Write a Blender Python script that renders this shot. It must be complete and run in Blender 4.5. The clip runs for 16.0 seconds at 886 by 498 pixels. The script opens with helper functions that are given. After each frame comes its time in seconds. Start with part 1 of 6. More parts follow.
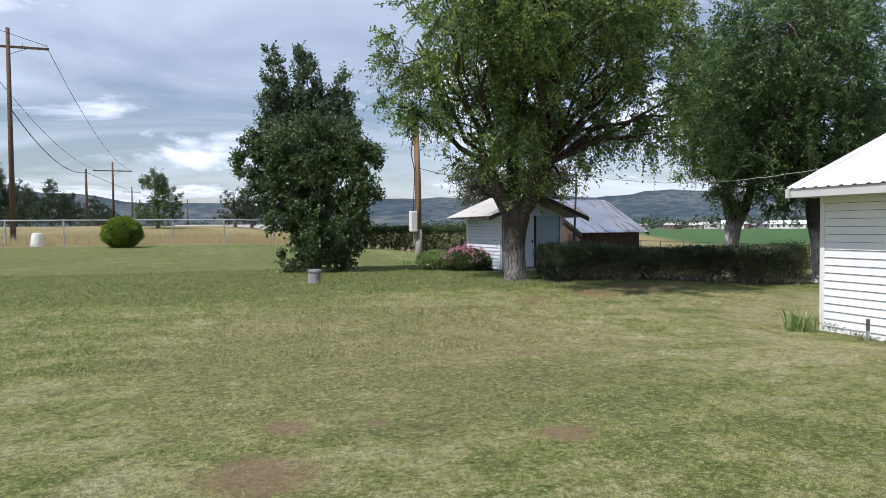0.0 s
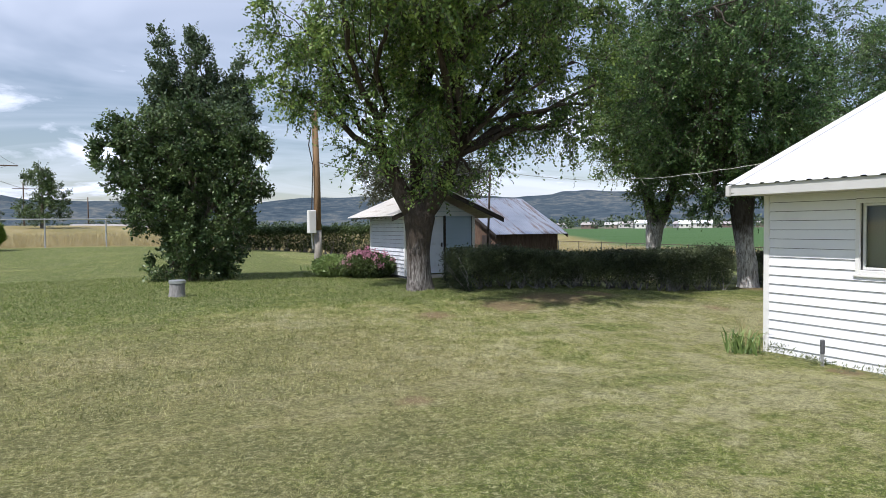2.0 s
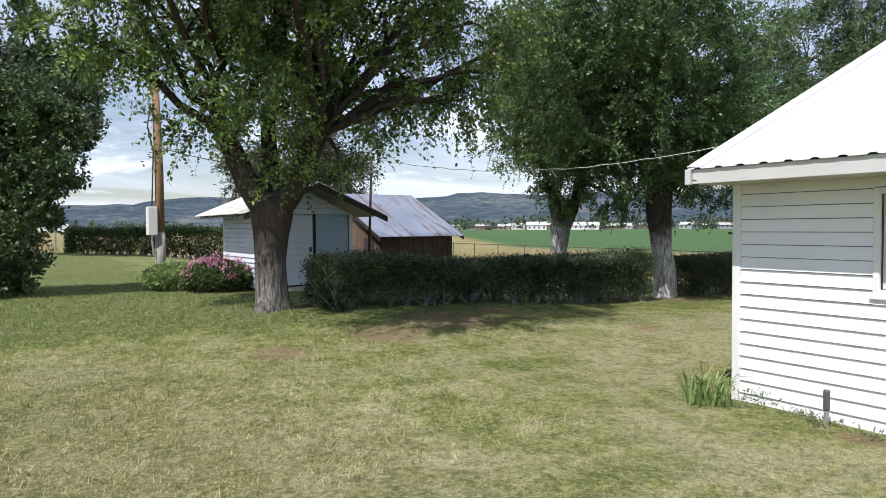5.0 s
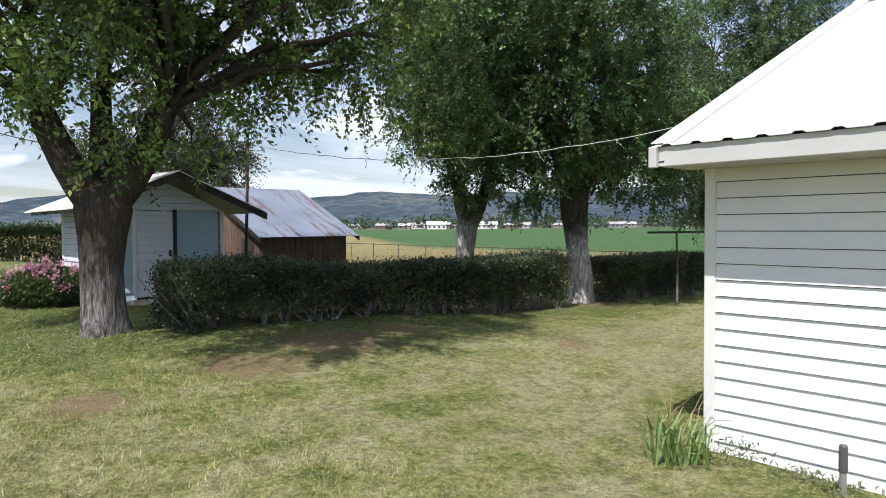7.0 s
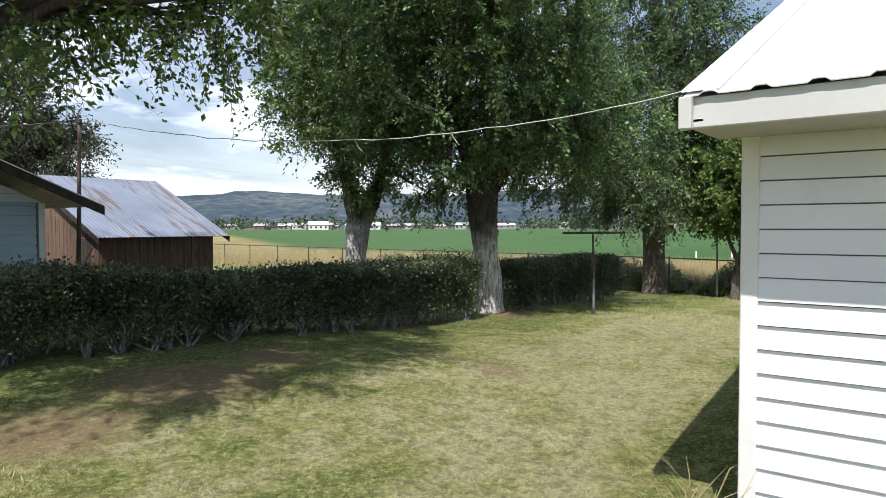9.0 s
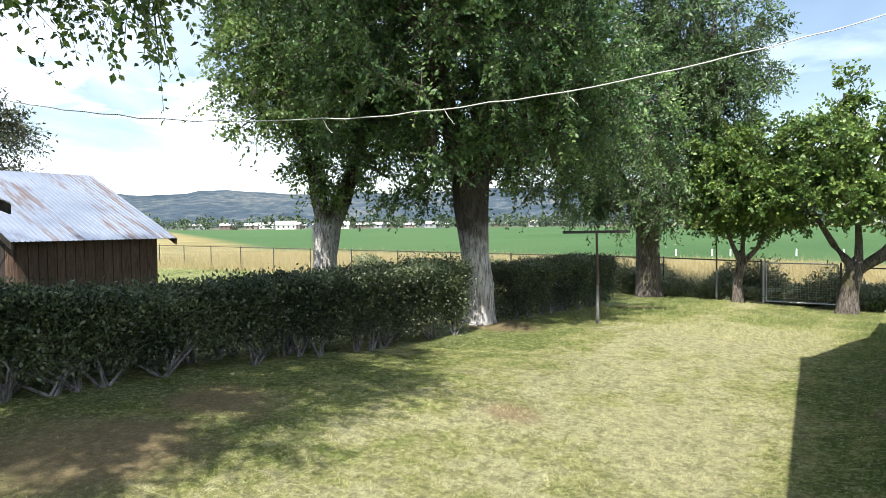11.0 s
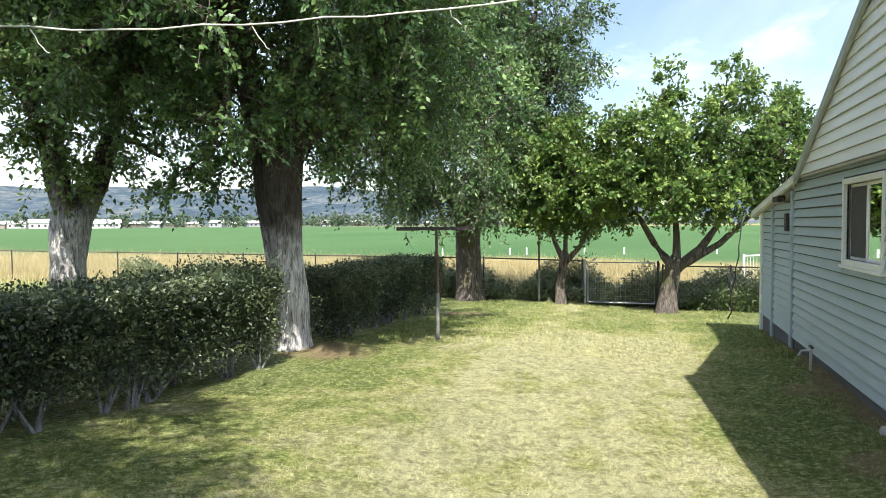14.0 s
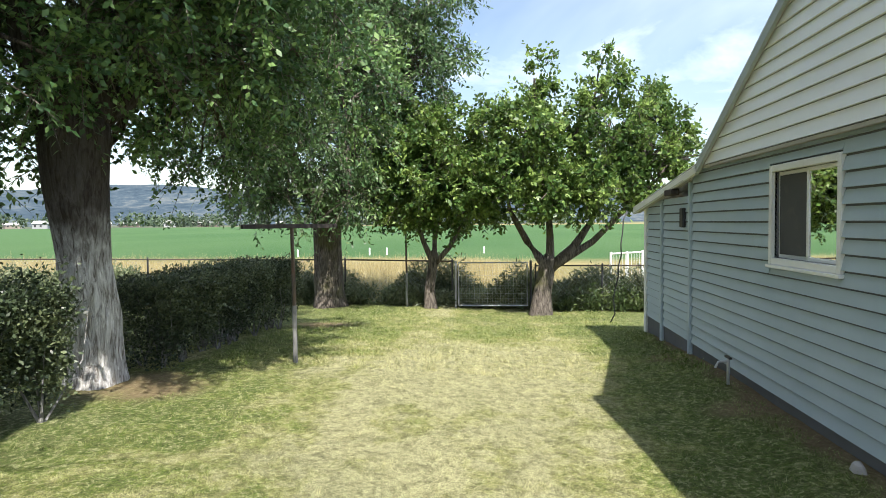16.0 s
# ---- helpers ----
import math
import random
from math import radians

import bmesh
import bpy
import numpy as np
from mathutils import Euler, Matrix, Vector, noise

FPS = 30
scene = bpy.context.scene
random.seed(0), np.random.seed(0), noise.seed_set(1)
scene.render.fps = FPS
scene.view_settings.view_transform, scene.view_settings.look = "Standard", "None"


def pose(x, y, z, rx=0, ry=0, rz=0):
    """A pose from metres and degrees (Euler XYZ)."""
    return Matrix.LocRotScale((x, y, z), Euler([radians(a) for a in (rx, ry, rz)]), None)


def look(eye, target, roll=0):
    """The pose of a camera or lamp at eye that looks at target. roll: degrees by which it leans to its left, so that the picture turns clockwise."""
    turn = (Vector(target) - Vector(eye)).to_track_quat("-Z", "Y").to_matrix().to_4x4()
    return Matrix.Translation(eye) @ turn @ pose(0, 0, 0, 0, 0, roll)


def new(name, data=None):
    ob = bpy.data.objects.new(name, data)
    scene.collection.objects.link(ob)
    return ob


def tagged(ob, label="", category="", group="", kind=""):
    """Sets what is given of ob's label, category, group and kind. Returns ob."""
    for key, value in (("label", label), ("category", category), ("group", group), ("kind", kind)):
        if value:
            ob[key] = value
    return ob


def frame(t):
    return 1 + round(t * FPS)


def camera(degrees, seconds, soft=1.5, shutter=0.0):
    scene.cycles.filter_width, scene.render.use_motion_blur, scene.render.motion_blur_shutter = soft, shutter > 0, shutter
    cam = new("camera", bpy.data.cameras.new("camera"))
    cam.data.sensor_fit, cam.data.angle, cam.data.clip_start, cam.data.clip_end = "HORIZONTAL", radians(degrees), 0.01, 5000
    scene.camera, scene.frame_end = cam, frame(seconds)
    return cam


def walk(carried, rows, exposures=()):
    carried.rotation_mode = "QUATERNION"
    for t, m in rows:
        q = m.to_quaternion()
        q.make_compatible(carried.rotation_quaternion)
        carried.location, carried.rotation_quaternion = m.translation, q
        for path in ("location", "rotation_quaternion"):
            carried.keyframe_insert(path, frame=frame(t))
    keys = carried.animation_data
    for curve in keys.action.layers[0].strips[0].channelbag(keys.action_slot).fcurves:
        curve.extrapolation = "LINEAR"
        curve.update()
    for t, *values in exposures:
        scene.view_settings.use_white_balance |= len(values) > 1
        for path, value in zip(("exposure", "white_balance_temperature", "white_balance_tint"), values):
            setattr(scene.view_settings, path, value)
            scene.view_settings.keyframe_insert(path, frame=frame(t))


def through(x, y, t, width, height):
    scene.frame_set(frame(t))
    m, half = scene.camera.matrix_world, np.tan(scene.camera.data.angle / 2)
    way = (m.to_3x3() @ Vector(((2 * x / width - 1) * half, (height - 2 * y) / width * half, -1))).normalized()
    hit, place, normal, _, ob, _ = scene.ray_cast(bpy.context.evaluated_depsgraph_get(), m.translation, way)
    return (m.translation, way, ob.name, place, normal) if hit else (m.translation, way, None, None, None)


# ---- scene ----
cam = camera(66.6, 16.0, soft=0.6)
PATH = [
    (0, (0.922, 0.024, 1.929), (1.582, 1.911, 1.868), -0.5),
    (0.5, (1.317, 0.51, 1.941), (2.017, 2.382, 1.879), -0.4),
    (1, (1.669, 1.083, 1.963), (2.431, 2.931, 1.899), -0.4),
    (1.5, (1.979, 1.565, 1.961), (2.826, 3.376, 1.898), -0.4),
    (2, (2.37, 2.062, 1.988), (3.242, 3.861, 1.923), -0.5),
    (2.5, (2.755, 2.57, 1.968), (3.662, 4.351, 1.903), -0.5),
    (3, (3.15, 3.018, 1.949), (4.129, 4.761, 1.883), -0.4),
    (3.5, (3.494, 3.507, 1.957), (4.533, 5.215, 1.893), -0.2),
    (6, (5.088, 5.817, 1.972), (6.296, 7.41, 1.905), -0.5),
    (6.5, (5.452, 6.248, 1.954), (6.722, 7.791, 1.886), -0.4),
    (7, (5.813, 6.602, 1.957), (7.18, 8.06, 1.89), -0.4),
    (7.5, (6.216, 6.948, 1.964), (7.664, 8.326, 1.897), -0.3),
    (8, (6.576, 7.388, 1.968), (8.117, 8.662, 1.898), -0.1),
    (8.5, (6.915, 7.871, 1.92), (8.498, 9.091, 1.852), -0.1),
    (11, (8.56, 9.611, 1.934), (10.212, 10.737, 1.863), -0.5),
    (11.5, (8.958, 9.89, 1.899), (10.694, 10.88, 1.827), -0.5),
    (12, (9.334, 10.185, 1.895), (11.144, 11.031, 1.824), -0.3),
    (12.5, (9.634, 10.486, 1.894), (11.491, 11.226, 1.821), -0.2),
    (13, (10.01, 10.748, 1.862), (11.876, 11.462, 1.787), -0.3),
    (13.5, (10.353, 10.989, 1.854), (12.235, 11.662, 1.777), -0.3),
    (14, (10.697, 11.231, 1.862), (12.611, 11.806, 1.786), -0.3),
    (14.5, (11.119, 11.36, 1.833), (13.072, 11.784, 1.757), -0.6),
    (15, (11.525, 11.485, 1.835), (13.503, 11.77, 1.757), -0.4),
    (15.5, (11.926, 11.64, 1.82), (13.917, 11.821, 1.742), -0.3),
    (16, (12.284, 11.74, 1.815), (14.276, 11.899, 1.736), -0.5),
]
EXPOSURES = [(0, -0.10, 6250, 14), (3.5, 0.08, 6300, 14), (8.5, 0.16, 6400, 13), (11.0, 0.84, 6500, 9), (13.2, 1.12, 6500, 9), (15.0, 0.98, 6500, 9), (16, 0.92, 6500, 9)]
walk(cam, [(t, look(eye, target, roll)) for t, eye, target, roll in PATH], EXPOSURES)

# ---- world and sun ----
SUN_WAY = Vector((0.66, 0.28, -1.0)).normalized()
sun_data = bpy.data.lights.new("sun", "SUN")
sun_data.energy, sun_data.angle, sun_data.color = 5.0, radians(0.55), (1.0, 0.96, 0.90)
sun = new("sun", sun_data)
sun.matrix_world = look((0, 0, 60), Vector((0, 0, 60)) + SUN_WAY)

world = bpy.data.worlds.new("sky")
scene.world = world
world.use_nodes = True
wn, wl = world.node_tree.nodes, world.node_tree.links
wn.clear()


def wnode(kind, **kw):
    n = wn.new(kind)
    for k, v in kw.items():
        n.inputs[k].default_value = v
    return n


w_out = wn.new("ShaderNodeOutputWorld")
w_bg = wn.new("ShaderNodeBackground")
w_sky = wn.new("ShaderNodeTexSky")
w_sky.sky_type = "NISHITA"
w_sky.sun_disc = False
w_sky.sun_elevation = math.asin(-SUN_WAY.z)
w_sky.sun_rotation = math.atan2(-SUN_WAY.x, -SUN_WAY.y)
w_sky.air_density, w_sky.dust_density, w_sky.ozone_density = 1.25, 0.3, 4.0
w_co = wn.new("ShaderNodeTexCoord")
w_sep = wn.new("ShaderNodeSeparateXYZ")
wl.new(w_co.outputs["Generated"], w_sep.inputs[0])
# clouds lie on a flat layer: the direction divided by its height
w_h = wn.new("ShaderNodeMath"); w_h.operation = "MAXIMUM"; w_h.inputs[1].default_value = 0.0
wl.new(w_sep.outputs["Z"], w_h.inputs[0])
w_h2 = wn.new("ShaderNodeMath"); w_h2.operation = "ADD"; w_h2.inputs[1].default_value = 0.13
wl.new(w_h.outputs[0], w_h2.inputs[0])
w_flat = wn.new("ShaderNodeVectorMath"); w_flat.operation = "DIVIDE"
w_comb = wn.new("ShaderNodeCombineXYZ")
for k in ("X", "Y", "Z"):
    wl.new(w_h2.outputs[0], w_comb.inputs[k])
wl.new(w_co.outputs["Generated"], w_flat.inputs[0])
wl.new(w_comb.outputs[0], w_flat.inputs[1])
w_n1 = wnode("ShaderNodeTexNoise", Scale=1.15, Detail=9.0, Roughness=0.58, Distortion=0.35)
w_n2 = wnode("ShaderNodeTexNoise", Scale=0.55, Detail=5.0, Roughness=0.55, Distortion=0.8)
w_str = wn.new("ShaderNodeVectorMath"); w_str.operation = "MULTIPLY"
w_str.inputs[1].default_value = (0.8, 1.25, 1.0)
wl.new(w_flat.outputs[0], w_str.inputs[0])
wl.new(w_flat.outputs[0], w_n1.inputs["Vector"])
wl.new(w_str.outputs[0], w_n2.inputs["Vector"])
w_r1 = wn.new("ShaderNodeValToRGB")
w_r1.color_ramp.elements[0].position, w_r1.color_ramp.elements[1].position = 0.49, 0.66
w_r2 = wn.new("ShaderNodeValToRGB")
w_r2.color_ramp.elements[0].position, w_r2.color_ramp.elements[1].position = 0.40, 0.66
wl.new(w_n1.outputs["Fac"], w_r1.inputs[0])
w_r2.color_ramp.elements[0].color = (0.22, 0.22, 0.22, 1)
wl.new(w_n2.outputs["Fac"], w_r2.inputs[0])
w_max = wn.new("ShaderNodeMath"); w_max.operation = "MAXIMUM"
w_veil = wn.new("ShaderNodeMath"); w_veil.operation = "MULTIPLY"; w_veil.inputs[1].default_value = 0.62
wl.new(w_r2.outputs[0], w_veil.inputs[0])
wl.new(w_r1.outputs[0], w_max.inputs[0]); wl.new(w_veil.outputs[0], w_max.inputs[1])
# the cloud cover thins out towards the east
w_east = wn.new("ShaderNodeMapRange")
w_east.interpolation_type = "SMOOTHSTEP"
w_east.inputs["From Min"].default_value, w_east.inputs["From Max"].default_value = 0.72, 1.0
w_east.inputs["To Min"].default_value, w_east.inputs["To Max"].default_value = 1.0, 0.30
wl.new(w_sep.outputs["X"], w_east.inputs["Value"])
w_cover = wn.new("ShaderNodeMath"); w_cover.operation = "MULTIPLY"
wl.new(w_max.outputs[0], w_cover.inputs[0]); wl.new(w_east.outputs[0], w_cover.inputs[1])
w_mix = wn.new("ShaderNodeMix"); w_mix.data_type = "RGBA"
w_mix.inputs[7].default_value = (13.6, 14.6, 16.9, 1)
wl.new(w_cover.outputs[0], w_mix.inputs[0])
wl.new(w_sky.outputs[0], w_mix.inputs[6])
wl.new(w_mix.outputs[2], w_bg.inputs[0])
w_bg.inputs[1].default_value = 0.084
wl.new(w_bg.outputs[0], w_out.inputs[0])


# ---- materials ----
class Nodes:
    """A material's node tree with short calls."""

    def __init__(self, name):
        self.mat = bpy.data.materials.new(name)
        self.mat.use_nodes = True
        self.n, self.l = self.mat.node_tree.nodes, self.mat.node_tree.links
        self.bsdf = self.n["Principled BSDF"]

    def put(self, target, value):
        if isinstance(value, bpy.types.NodeSocket):
            self.l.new(value, target)
        else:
            target.default_value = value

    def math(self, op, a, b=0.0, c=None):
        n = self.n.new("ShaderNodeMath")
        n.operation = op
        self.put(n.inputs[0], a); self.put(n.inputs[1], b)
        if c is not None:
            self.put(n.inputs[2], c)
        return n.outputs[0]

    def coords(self, kind="Object"):
        if kind == "Position":
            return self.n.new("ShaderNodeNewGeometry").outputs["Position"]
        return self.n.new("ShaderNodeTexCoord").outputs[kind]

    def scaled(self, vec, xyz):
        n = self.n.new("ShaderNodeVectorMath")
        n.operation = "MULTIPLY"
        self.put(n.inputs[0], vec); n.inputs[1].default_value = xyz
        return n.outputs[0]

    def noise(self, vec, scale, detail=4.0, rough=0.55, warp=0.0):
        n = self.n.new("ShaderNodeTexNoise")
        self.put(n.inputs["Vector"], vec)
        n.inputs["Scale"].default_value, n.inputs["Detail"].default_value = scale, detail
        n.inputs["Roughness"].default_value, n.inputs["Distortion"].default_value = rough, warp
        return n.outputs["Fac"]

    def step(self, v, lo, hi):
        n = self.n.new("ShaderNodeMapRange")
        n.interpolation_type = "SMOOTHSTEP"
        self.put(n.inputs["Value"], v)
        n.inputs["From Min"].default_value, n.inputs["From Max"].default_value = lo, hi
        return n.outputs["Result"]

    def mix(self, f, a, b):
        n = self.n.new("ShaderNodeMix")
        n.data_type = "RGBA"
        self.put(n.inputs[0], f)
        for k, v in ((6, a), (7, b)):
            self.put(n.inputs[k], (*v, 1) if isinstance(v, tuple) else v)
        return n.outputs[2]

    def ramp(self, f, stops):
        n = self.n.new("ShaderNodeValToRGB")
        e = n.color_ramp.elements
        while len(e) < len(stops):
            e.new(0.5)
        for el, (p, c) in zip(e, stops):
            el.position, el.color = p, (*c, 1)
        self.put(n.inputs[0], f)
        return n.outputs[0]

    def bump(self, h, strength=0.5, dist=0.02):
        n = self.n.new("ShaderNodeBump")
        n.inputs["Strength"].default_value, n.inputs["Distance"].default_value = strength, dist
        self.put(n.inputs["Height"], h)
        self.l.new(n.outputs[0], self.bsdf.inputs["Normal"])

    def rand(self, island=False):
        if island:
            return self.n.new("ShaderNodeNewGeometry").outputs["Random Per Island"]
        return self.n.new("ShaderNodeObjectInfo").outputs["Random"]

    def done(self, colour, rough=0.7, metal=0.0, spec=0.5):
        b = self.bsdf
        self.put(b.inputs["Base Color"], (*colour, 1) if isinstance(colour, tuple) else colour)
        self.put(b.inputs["Roughness"], rough)
        self.put(b.inputs["Metallic"], metal)
        b.inputs["Specular IOR Level"].default_value = spec
        return self.mat


def painted(name, a, b, rough=0.55, grain=30.0, bump=0.15, dirt=(0.25, 0.22, 0.18), dirty=0.25, spec=0.4):
    k = Nodes(name)
    p = k.coords("Position")
    big = k.noise(p, 1.1, 5, 0.6)
    fine = k.noise(k.scaled(p, (1, 1, 3)), grain, 4, 0.6)
    col = k.mix(k.step(big, 0.3, 0.7), a, b)
    col = k.mix(k.math("MULTIPLY", k.step(k.noise(p, 3.7, 7, 0.7, 0.5), 0.55, 0.8), dirty), col, dirt)
    col = k.mix(k.math("MULTIPLY", k.rand(), 0.06), col, (0.3, 0.3, 0.3))
    k.bump(fine, bump, 0.004)
    return k.done(col, rough, 0.0, spec)


def woody(name, a, b, dark, rough=0.85, stretch=(9, 9, 1.2), bump=0.6, dist=0.012):
    k = Nodes(name)
    p = k.coords("Position")
    g = k.noise(k.scaled(p, stretch), 3.0, 6, 0.65, 0.6)
    col = k.ramp(g, [(0.25, dark), (0.5, a), (0.75, b)])
    col = k.mix(k.math("MULTIPLY", k.rand(), 0.35), col, dark)
    k.bump(g, bump, dist)
    return k.done(col, rough, 0.0, 0.3)


def leafy(name, dark, mid, light, through=0.35, rough=0.42):
    k = Nodes(name)
    p = k.coords("Position")
    r = k.rand(island=True)
    big = k.noise(p, 1.5, 3)
    f = k.math("ADD", k.math("MULTIPLY", r, 0.52), k.math("MULTIPLY", k.step(big, 0.30, 0.70), 0.48))
    col = k.ramp(f, [(0.15, dark), (0.45, mid), (0.85, light)])
    k.done(col, rough, 0.0, 0.4)
    tr = k.n.new("ShaderNodeBsdfTranslucent")
    k.l.new(k.mix(0.5, col, light), tr.inputs[0])
    ms = k.n.new("ShaderNodeMixShader")
    ms.inputs[0].default_value = through
    k.l.new(k.bsdf.outputs[0], ms.inputs[1]); k.l.new(tr.outputs[0], ms.inputs[2])
    k.l.new(ms.outputs[0], k.n["Material Output"].inputs[0])
    return k.mat


def bark_material(name, low, mid, high, moss=None, top=None, rise=2.0):
    k = Nodes(name)
    p = k.coords("Position")
    w = k.n.new("ShaderNodeTexNoise")
    k.put(w.inputs["Vector"], k.scaled(p, (11, 11, 2.2)))
    w.inputs["Scale"].default_value, w.inputs["Detail"].default_value = 2.2, 8
    w.inputs["Roughness"].default_value, w.inputs["Distortion"].default_value = 0.62, 0.9
    f = w.outputs["Fac"]
    col = k.ramp(f, [(0.36, low), (0.5, mid), (0.66, high)])
    # top: darker upper bark, with the crown's shade put into its colour above rise
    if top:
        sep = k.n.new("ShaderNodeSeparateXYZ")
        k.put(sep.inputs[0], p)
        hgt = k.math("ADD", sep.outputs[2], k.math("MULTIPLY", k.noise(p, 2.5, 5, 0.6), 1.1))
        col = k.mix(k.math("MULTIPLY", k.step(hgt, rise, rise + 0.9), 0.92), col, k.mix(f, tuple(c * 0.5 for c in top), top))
    if moss:
        col = k.mix(k.step(k.noise(p, 1.7, 5, 0.6), 0.5, 0.75), col, moss)
    k.bump(f, 1.0, 0.05)
    return k.done(col, 0.92, 0.0, 0.2)


def tin(name, base, tint, rust, rusty, rough=0.4, metal=0.6):
    k = Nodes(name)
    p = k.coords("Position")
    big = k.noise(p, 0.9, 5, 0.6)
    streak = k.noise(k.scaled(p, (5, 0.6, 0.6)), 1.6, 6, 0.65)
    col = k.mix(k.step(big, 0.35, 0.7), base, tint)
    rm = k.math("MULTIPLY", k.step(k.math("ADD", streak, k.math("MULTIPLY", k.rand(), 0.14)), 0.6, 0.76), rusty)
    col = k.mix(rm, col, rust)
    k.bump(k.noise(p, 6, 3), 0.12, 0.01)
    return k.done(col, k.math("ADD", k.math("MULTIPLY", rm, 0.4), rough), metal)


WHITE = painted("white_siding", (0.82, 0.83, 0.84), (0.76, 0.77, 0.80), 0.5, dirty=0.10)
# near-black walls behind the boards: seen in the gaps as the laps' shadow lines
LAP_SHADE = painted("lap_shade_backing", (0.10, 0.105, 0.11), (0.13, 0.135, 0.14), 0.9)
GABLE_WHITE = painted("cream_vinyl", (0.88, 0.90, 0.93), (0.85, 0.87, 0.90), 0.40, dirty=0.03)
BLUE = painted("grey_blue_siding", (0.40, 0.48, 0.53), (0.36, 0.44, 0.49), 0.5, dirty=0.12)
TRIM = painted("white_trim", (0.80, 0.80, 0.78), (0.72, 0.72, 0.70), 0.5, dirty=0.25)
FASCIA = painted("weathered_fascia", (0.58, 0.58, 0.56), (0.50, 0.50, 0.48), 0.55, dirty=0.3)
GREY_TRIM = painted("grey_green_trim", (0.42, 0.47, 0.46), (0.36, 0.41, 0.41), 0.5)
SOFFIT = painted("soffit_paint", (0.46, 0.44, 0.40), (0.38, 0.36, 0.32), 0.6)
WHITE_ROOF = tin("white_metal_roof", (0.83, 0.84, 0.86), (0.77, 0.79, 0.82), (0.5, 0.45, 0.4), 0.06, 0.35, 0.0)
OLD_TIN = tin("weathered_tin", (0.47, 0.51, 0.59), (0.35, 0.39, 0.47), (0.17, 0.105, 0.075), 0.72, 0.38, 0.75)
SHED_TIN = tin("pale_tin", (0.70, 0.68, 0.64), (0.60, 0.58, 0.55), (0.28, 0.17, 0.10), 0.45, 0.45, 0.4)
PLANK = woody("old_brown_planks", (0.17, 0.11, 0.08), (0.26, 0.18, 0.13), (0.07, 0.045, 0.035))
DARK_WOOD = woody("dark_wood", (0.06, 0.05, 0.045), (0.10, 0.085, 0.075), (0.025, 0.02, 0.02))
POLE_WOOD = woody("pole_wood", (0.30, 0.19, 0.10), (0.40, 0.27, 0.15), (0.15, 0.09, 0.05))
DARK_POLE = woody("tarred_pole", (0.11, 0.075, 0.05), (0.17, 0.12, 0.08), (0.05, 0.035, 0.03))
POLE_GREY = woody("weathered_pole", (0.42, 0.39, 0.35), (0.52, 0.49, 0.44), (0.22, 0.20, 0.17))
GREY_WOOD = woody("grey_wood", (0.28, 0.27, 0.26), (0.38, 0.37, 0.36), (0.10, 0.10, 0.10))
SHED_WHITE = painted("weathered_white_boards", (0.70, 0.73, 0.78), (0.60, 0.64, 0.70), 0.6, dirty=0.35)
SHED_BLUE = painted("weathered_blue_boards", (0.40, 0.50, 0.58), (0.34, 0.44, 0.52), 0.6, dirty=0.3)
BARK = bark_material("elm_bark_shaded_top", (0.05, 0.042, 0.038), (0.17, 0.155, 0.145), (0.36, 0.34, 0.32), top=(0.075, 0.058, 0.045), rise=1.35)
ELM3_LEAF = leafy("light_elm_leaves", (0.03, 0.07, 0.018), (0.09, 0.165, 0.045), (0.24, 0.33, 0.10), 0.36)
PALE_BARK = bark_material("pale_bark_shaded_top", (0.17, 0.15, 0.13), (0.50, 0.48, 0.46), (0.80, 0.78, 0.76), top=(0.045, 0.033, 0.025), rise=1.75)
SCARRED_BARK = bark_material("scarred_bark_shaded_top", (0.17, 0.15, 0.13), (0.54, 0.51, 0.48), (0.84, 0.82, 0.79), top=(0.045, 0.033, 0.025), rise=2.2)
DARK_BARK = bark_material("dark_bark", (0.04, 0.035, 0.03), (0.12, 0.10, 0.085), (0.22, 0.19, 0.16), (0.10, 0.10, 0.04))
TWIG = bark_material("twig_bark", (0.06, 0.05, 0.04), (0.14, 0.12, 0.10), (0.24, 0.21, 0.18))
HEDGE_TWIG = bark_material("hedge_stems", (0.09, 0.085, 0.08), (0.22, 0.21, 0.20), (0.38, 0.37, 0.36))
ELM_LEAF = leafy("elm_leaves", (0.018, 0.048, 0.014), (0.072, 0.150, 0.034), (0.30, 0.40, 0.10), 0.23)
ELM2_LEAF = leafy("dark_elm_leaves", (0.017, 0.048, 0.018), (0.060, 0.130, 0.042), (0.22, 0.34, 0.11), 0.25)
PLUM_LEAF = leafy("plum_leaves", (0.030, 0.035, 0.022), (0.065, 0.075, 0.040), (0.13, 0.15, 0.07), 0.2)
WILLOW_LEAF = leafy("willow_leaves", (0.024, 0.055, 0.020), (0.060, 0.120, 0.040), (0.18, 0.27, 0.105), 0.22)
FRUIT_LEAF = leafy("fruit_leaves", (0.026, 0.065, 0.014), (0.075, 0.145, 0.030), (0.25, 0.34, 0.085), 0.25)
LILAC_LEAF = leafy("bush_leaves", (0.02, 0.045, 0.016), (0.055, 0.10, 0.034), (0.16, 0.22, 0.085), 0.16)
POPLAR_LEAF = leafy("poplar_leaves", (0.025, 0.048, 0.022), (0.065, 0.105, 0.050), (0.17, 0.23, 0.13), 0.25)
HEDGE_LEAF = leafy("hedge_leaves", (0.018, 0.029, 0.014), (0.048, 0.070, 0.032), (0.18, 0.21, 0.105), 0.14)
FAR_HEDGE_LEAF = leafy("far_hedge_leaves", (0.03, 0.05, 0.02), (0.07, 0.11, 0.035), (0.13, 0.17, 0.06), 0.25)
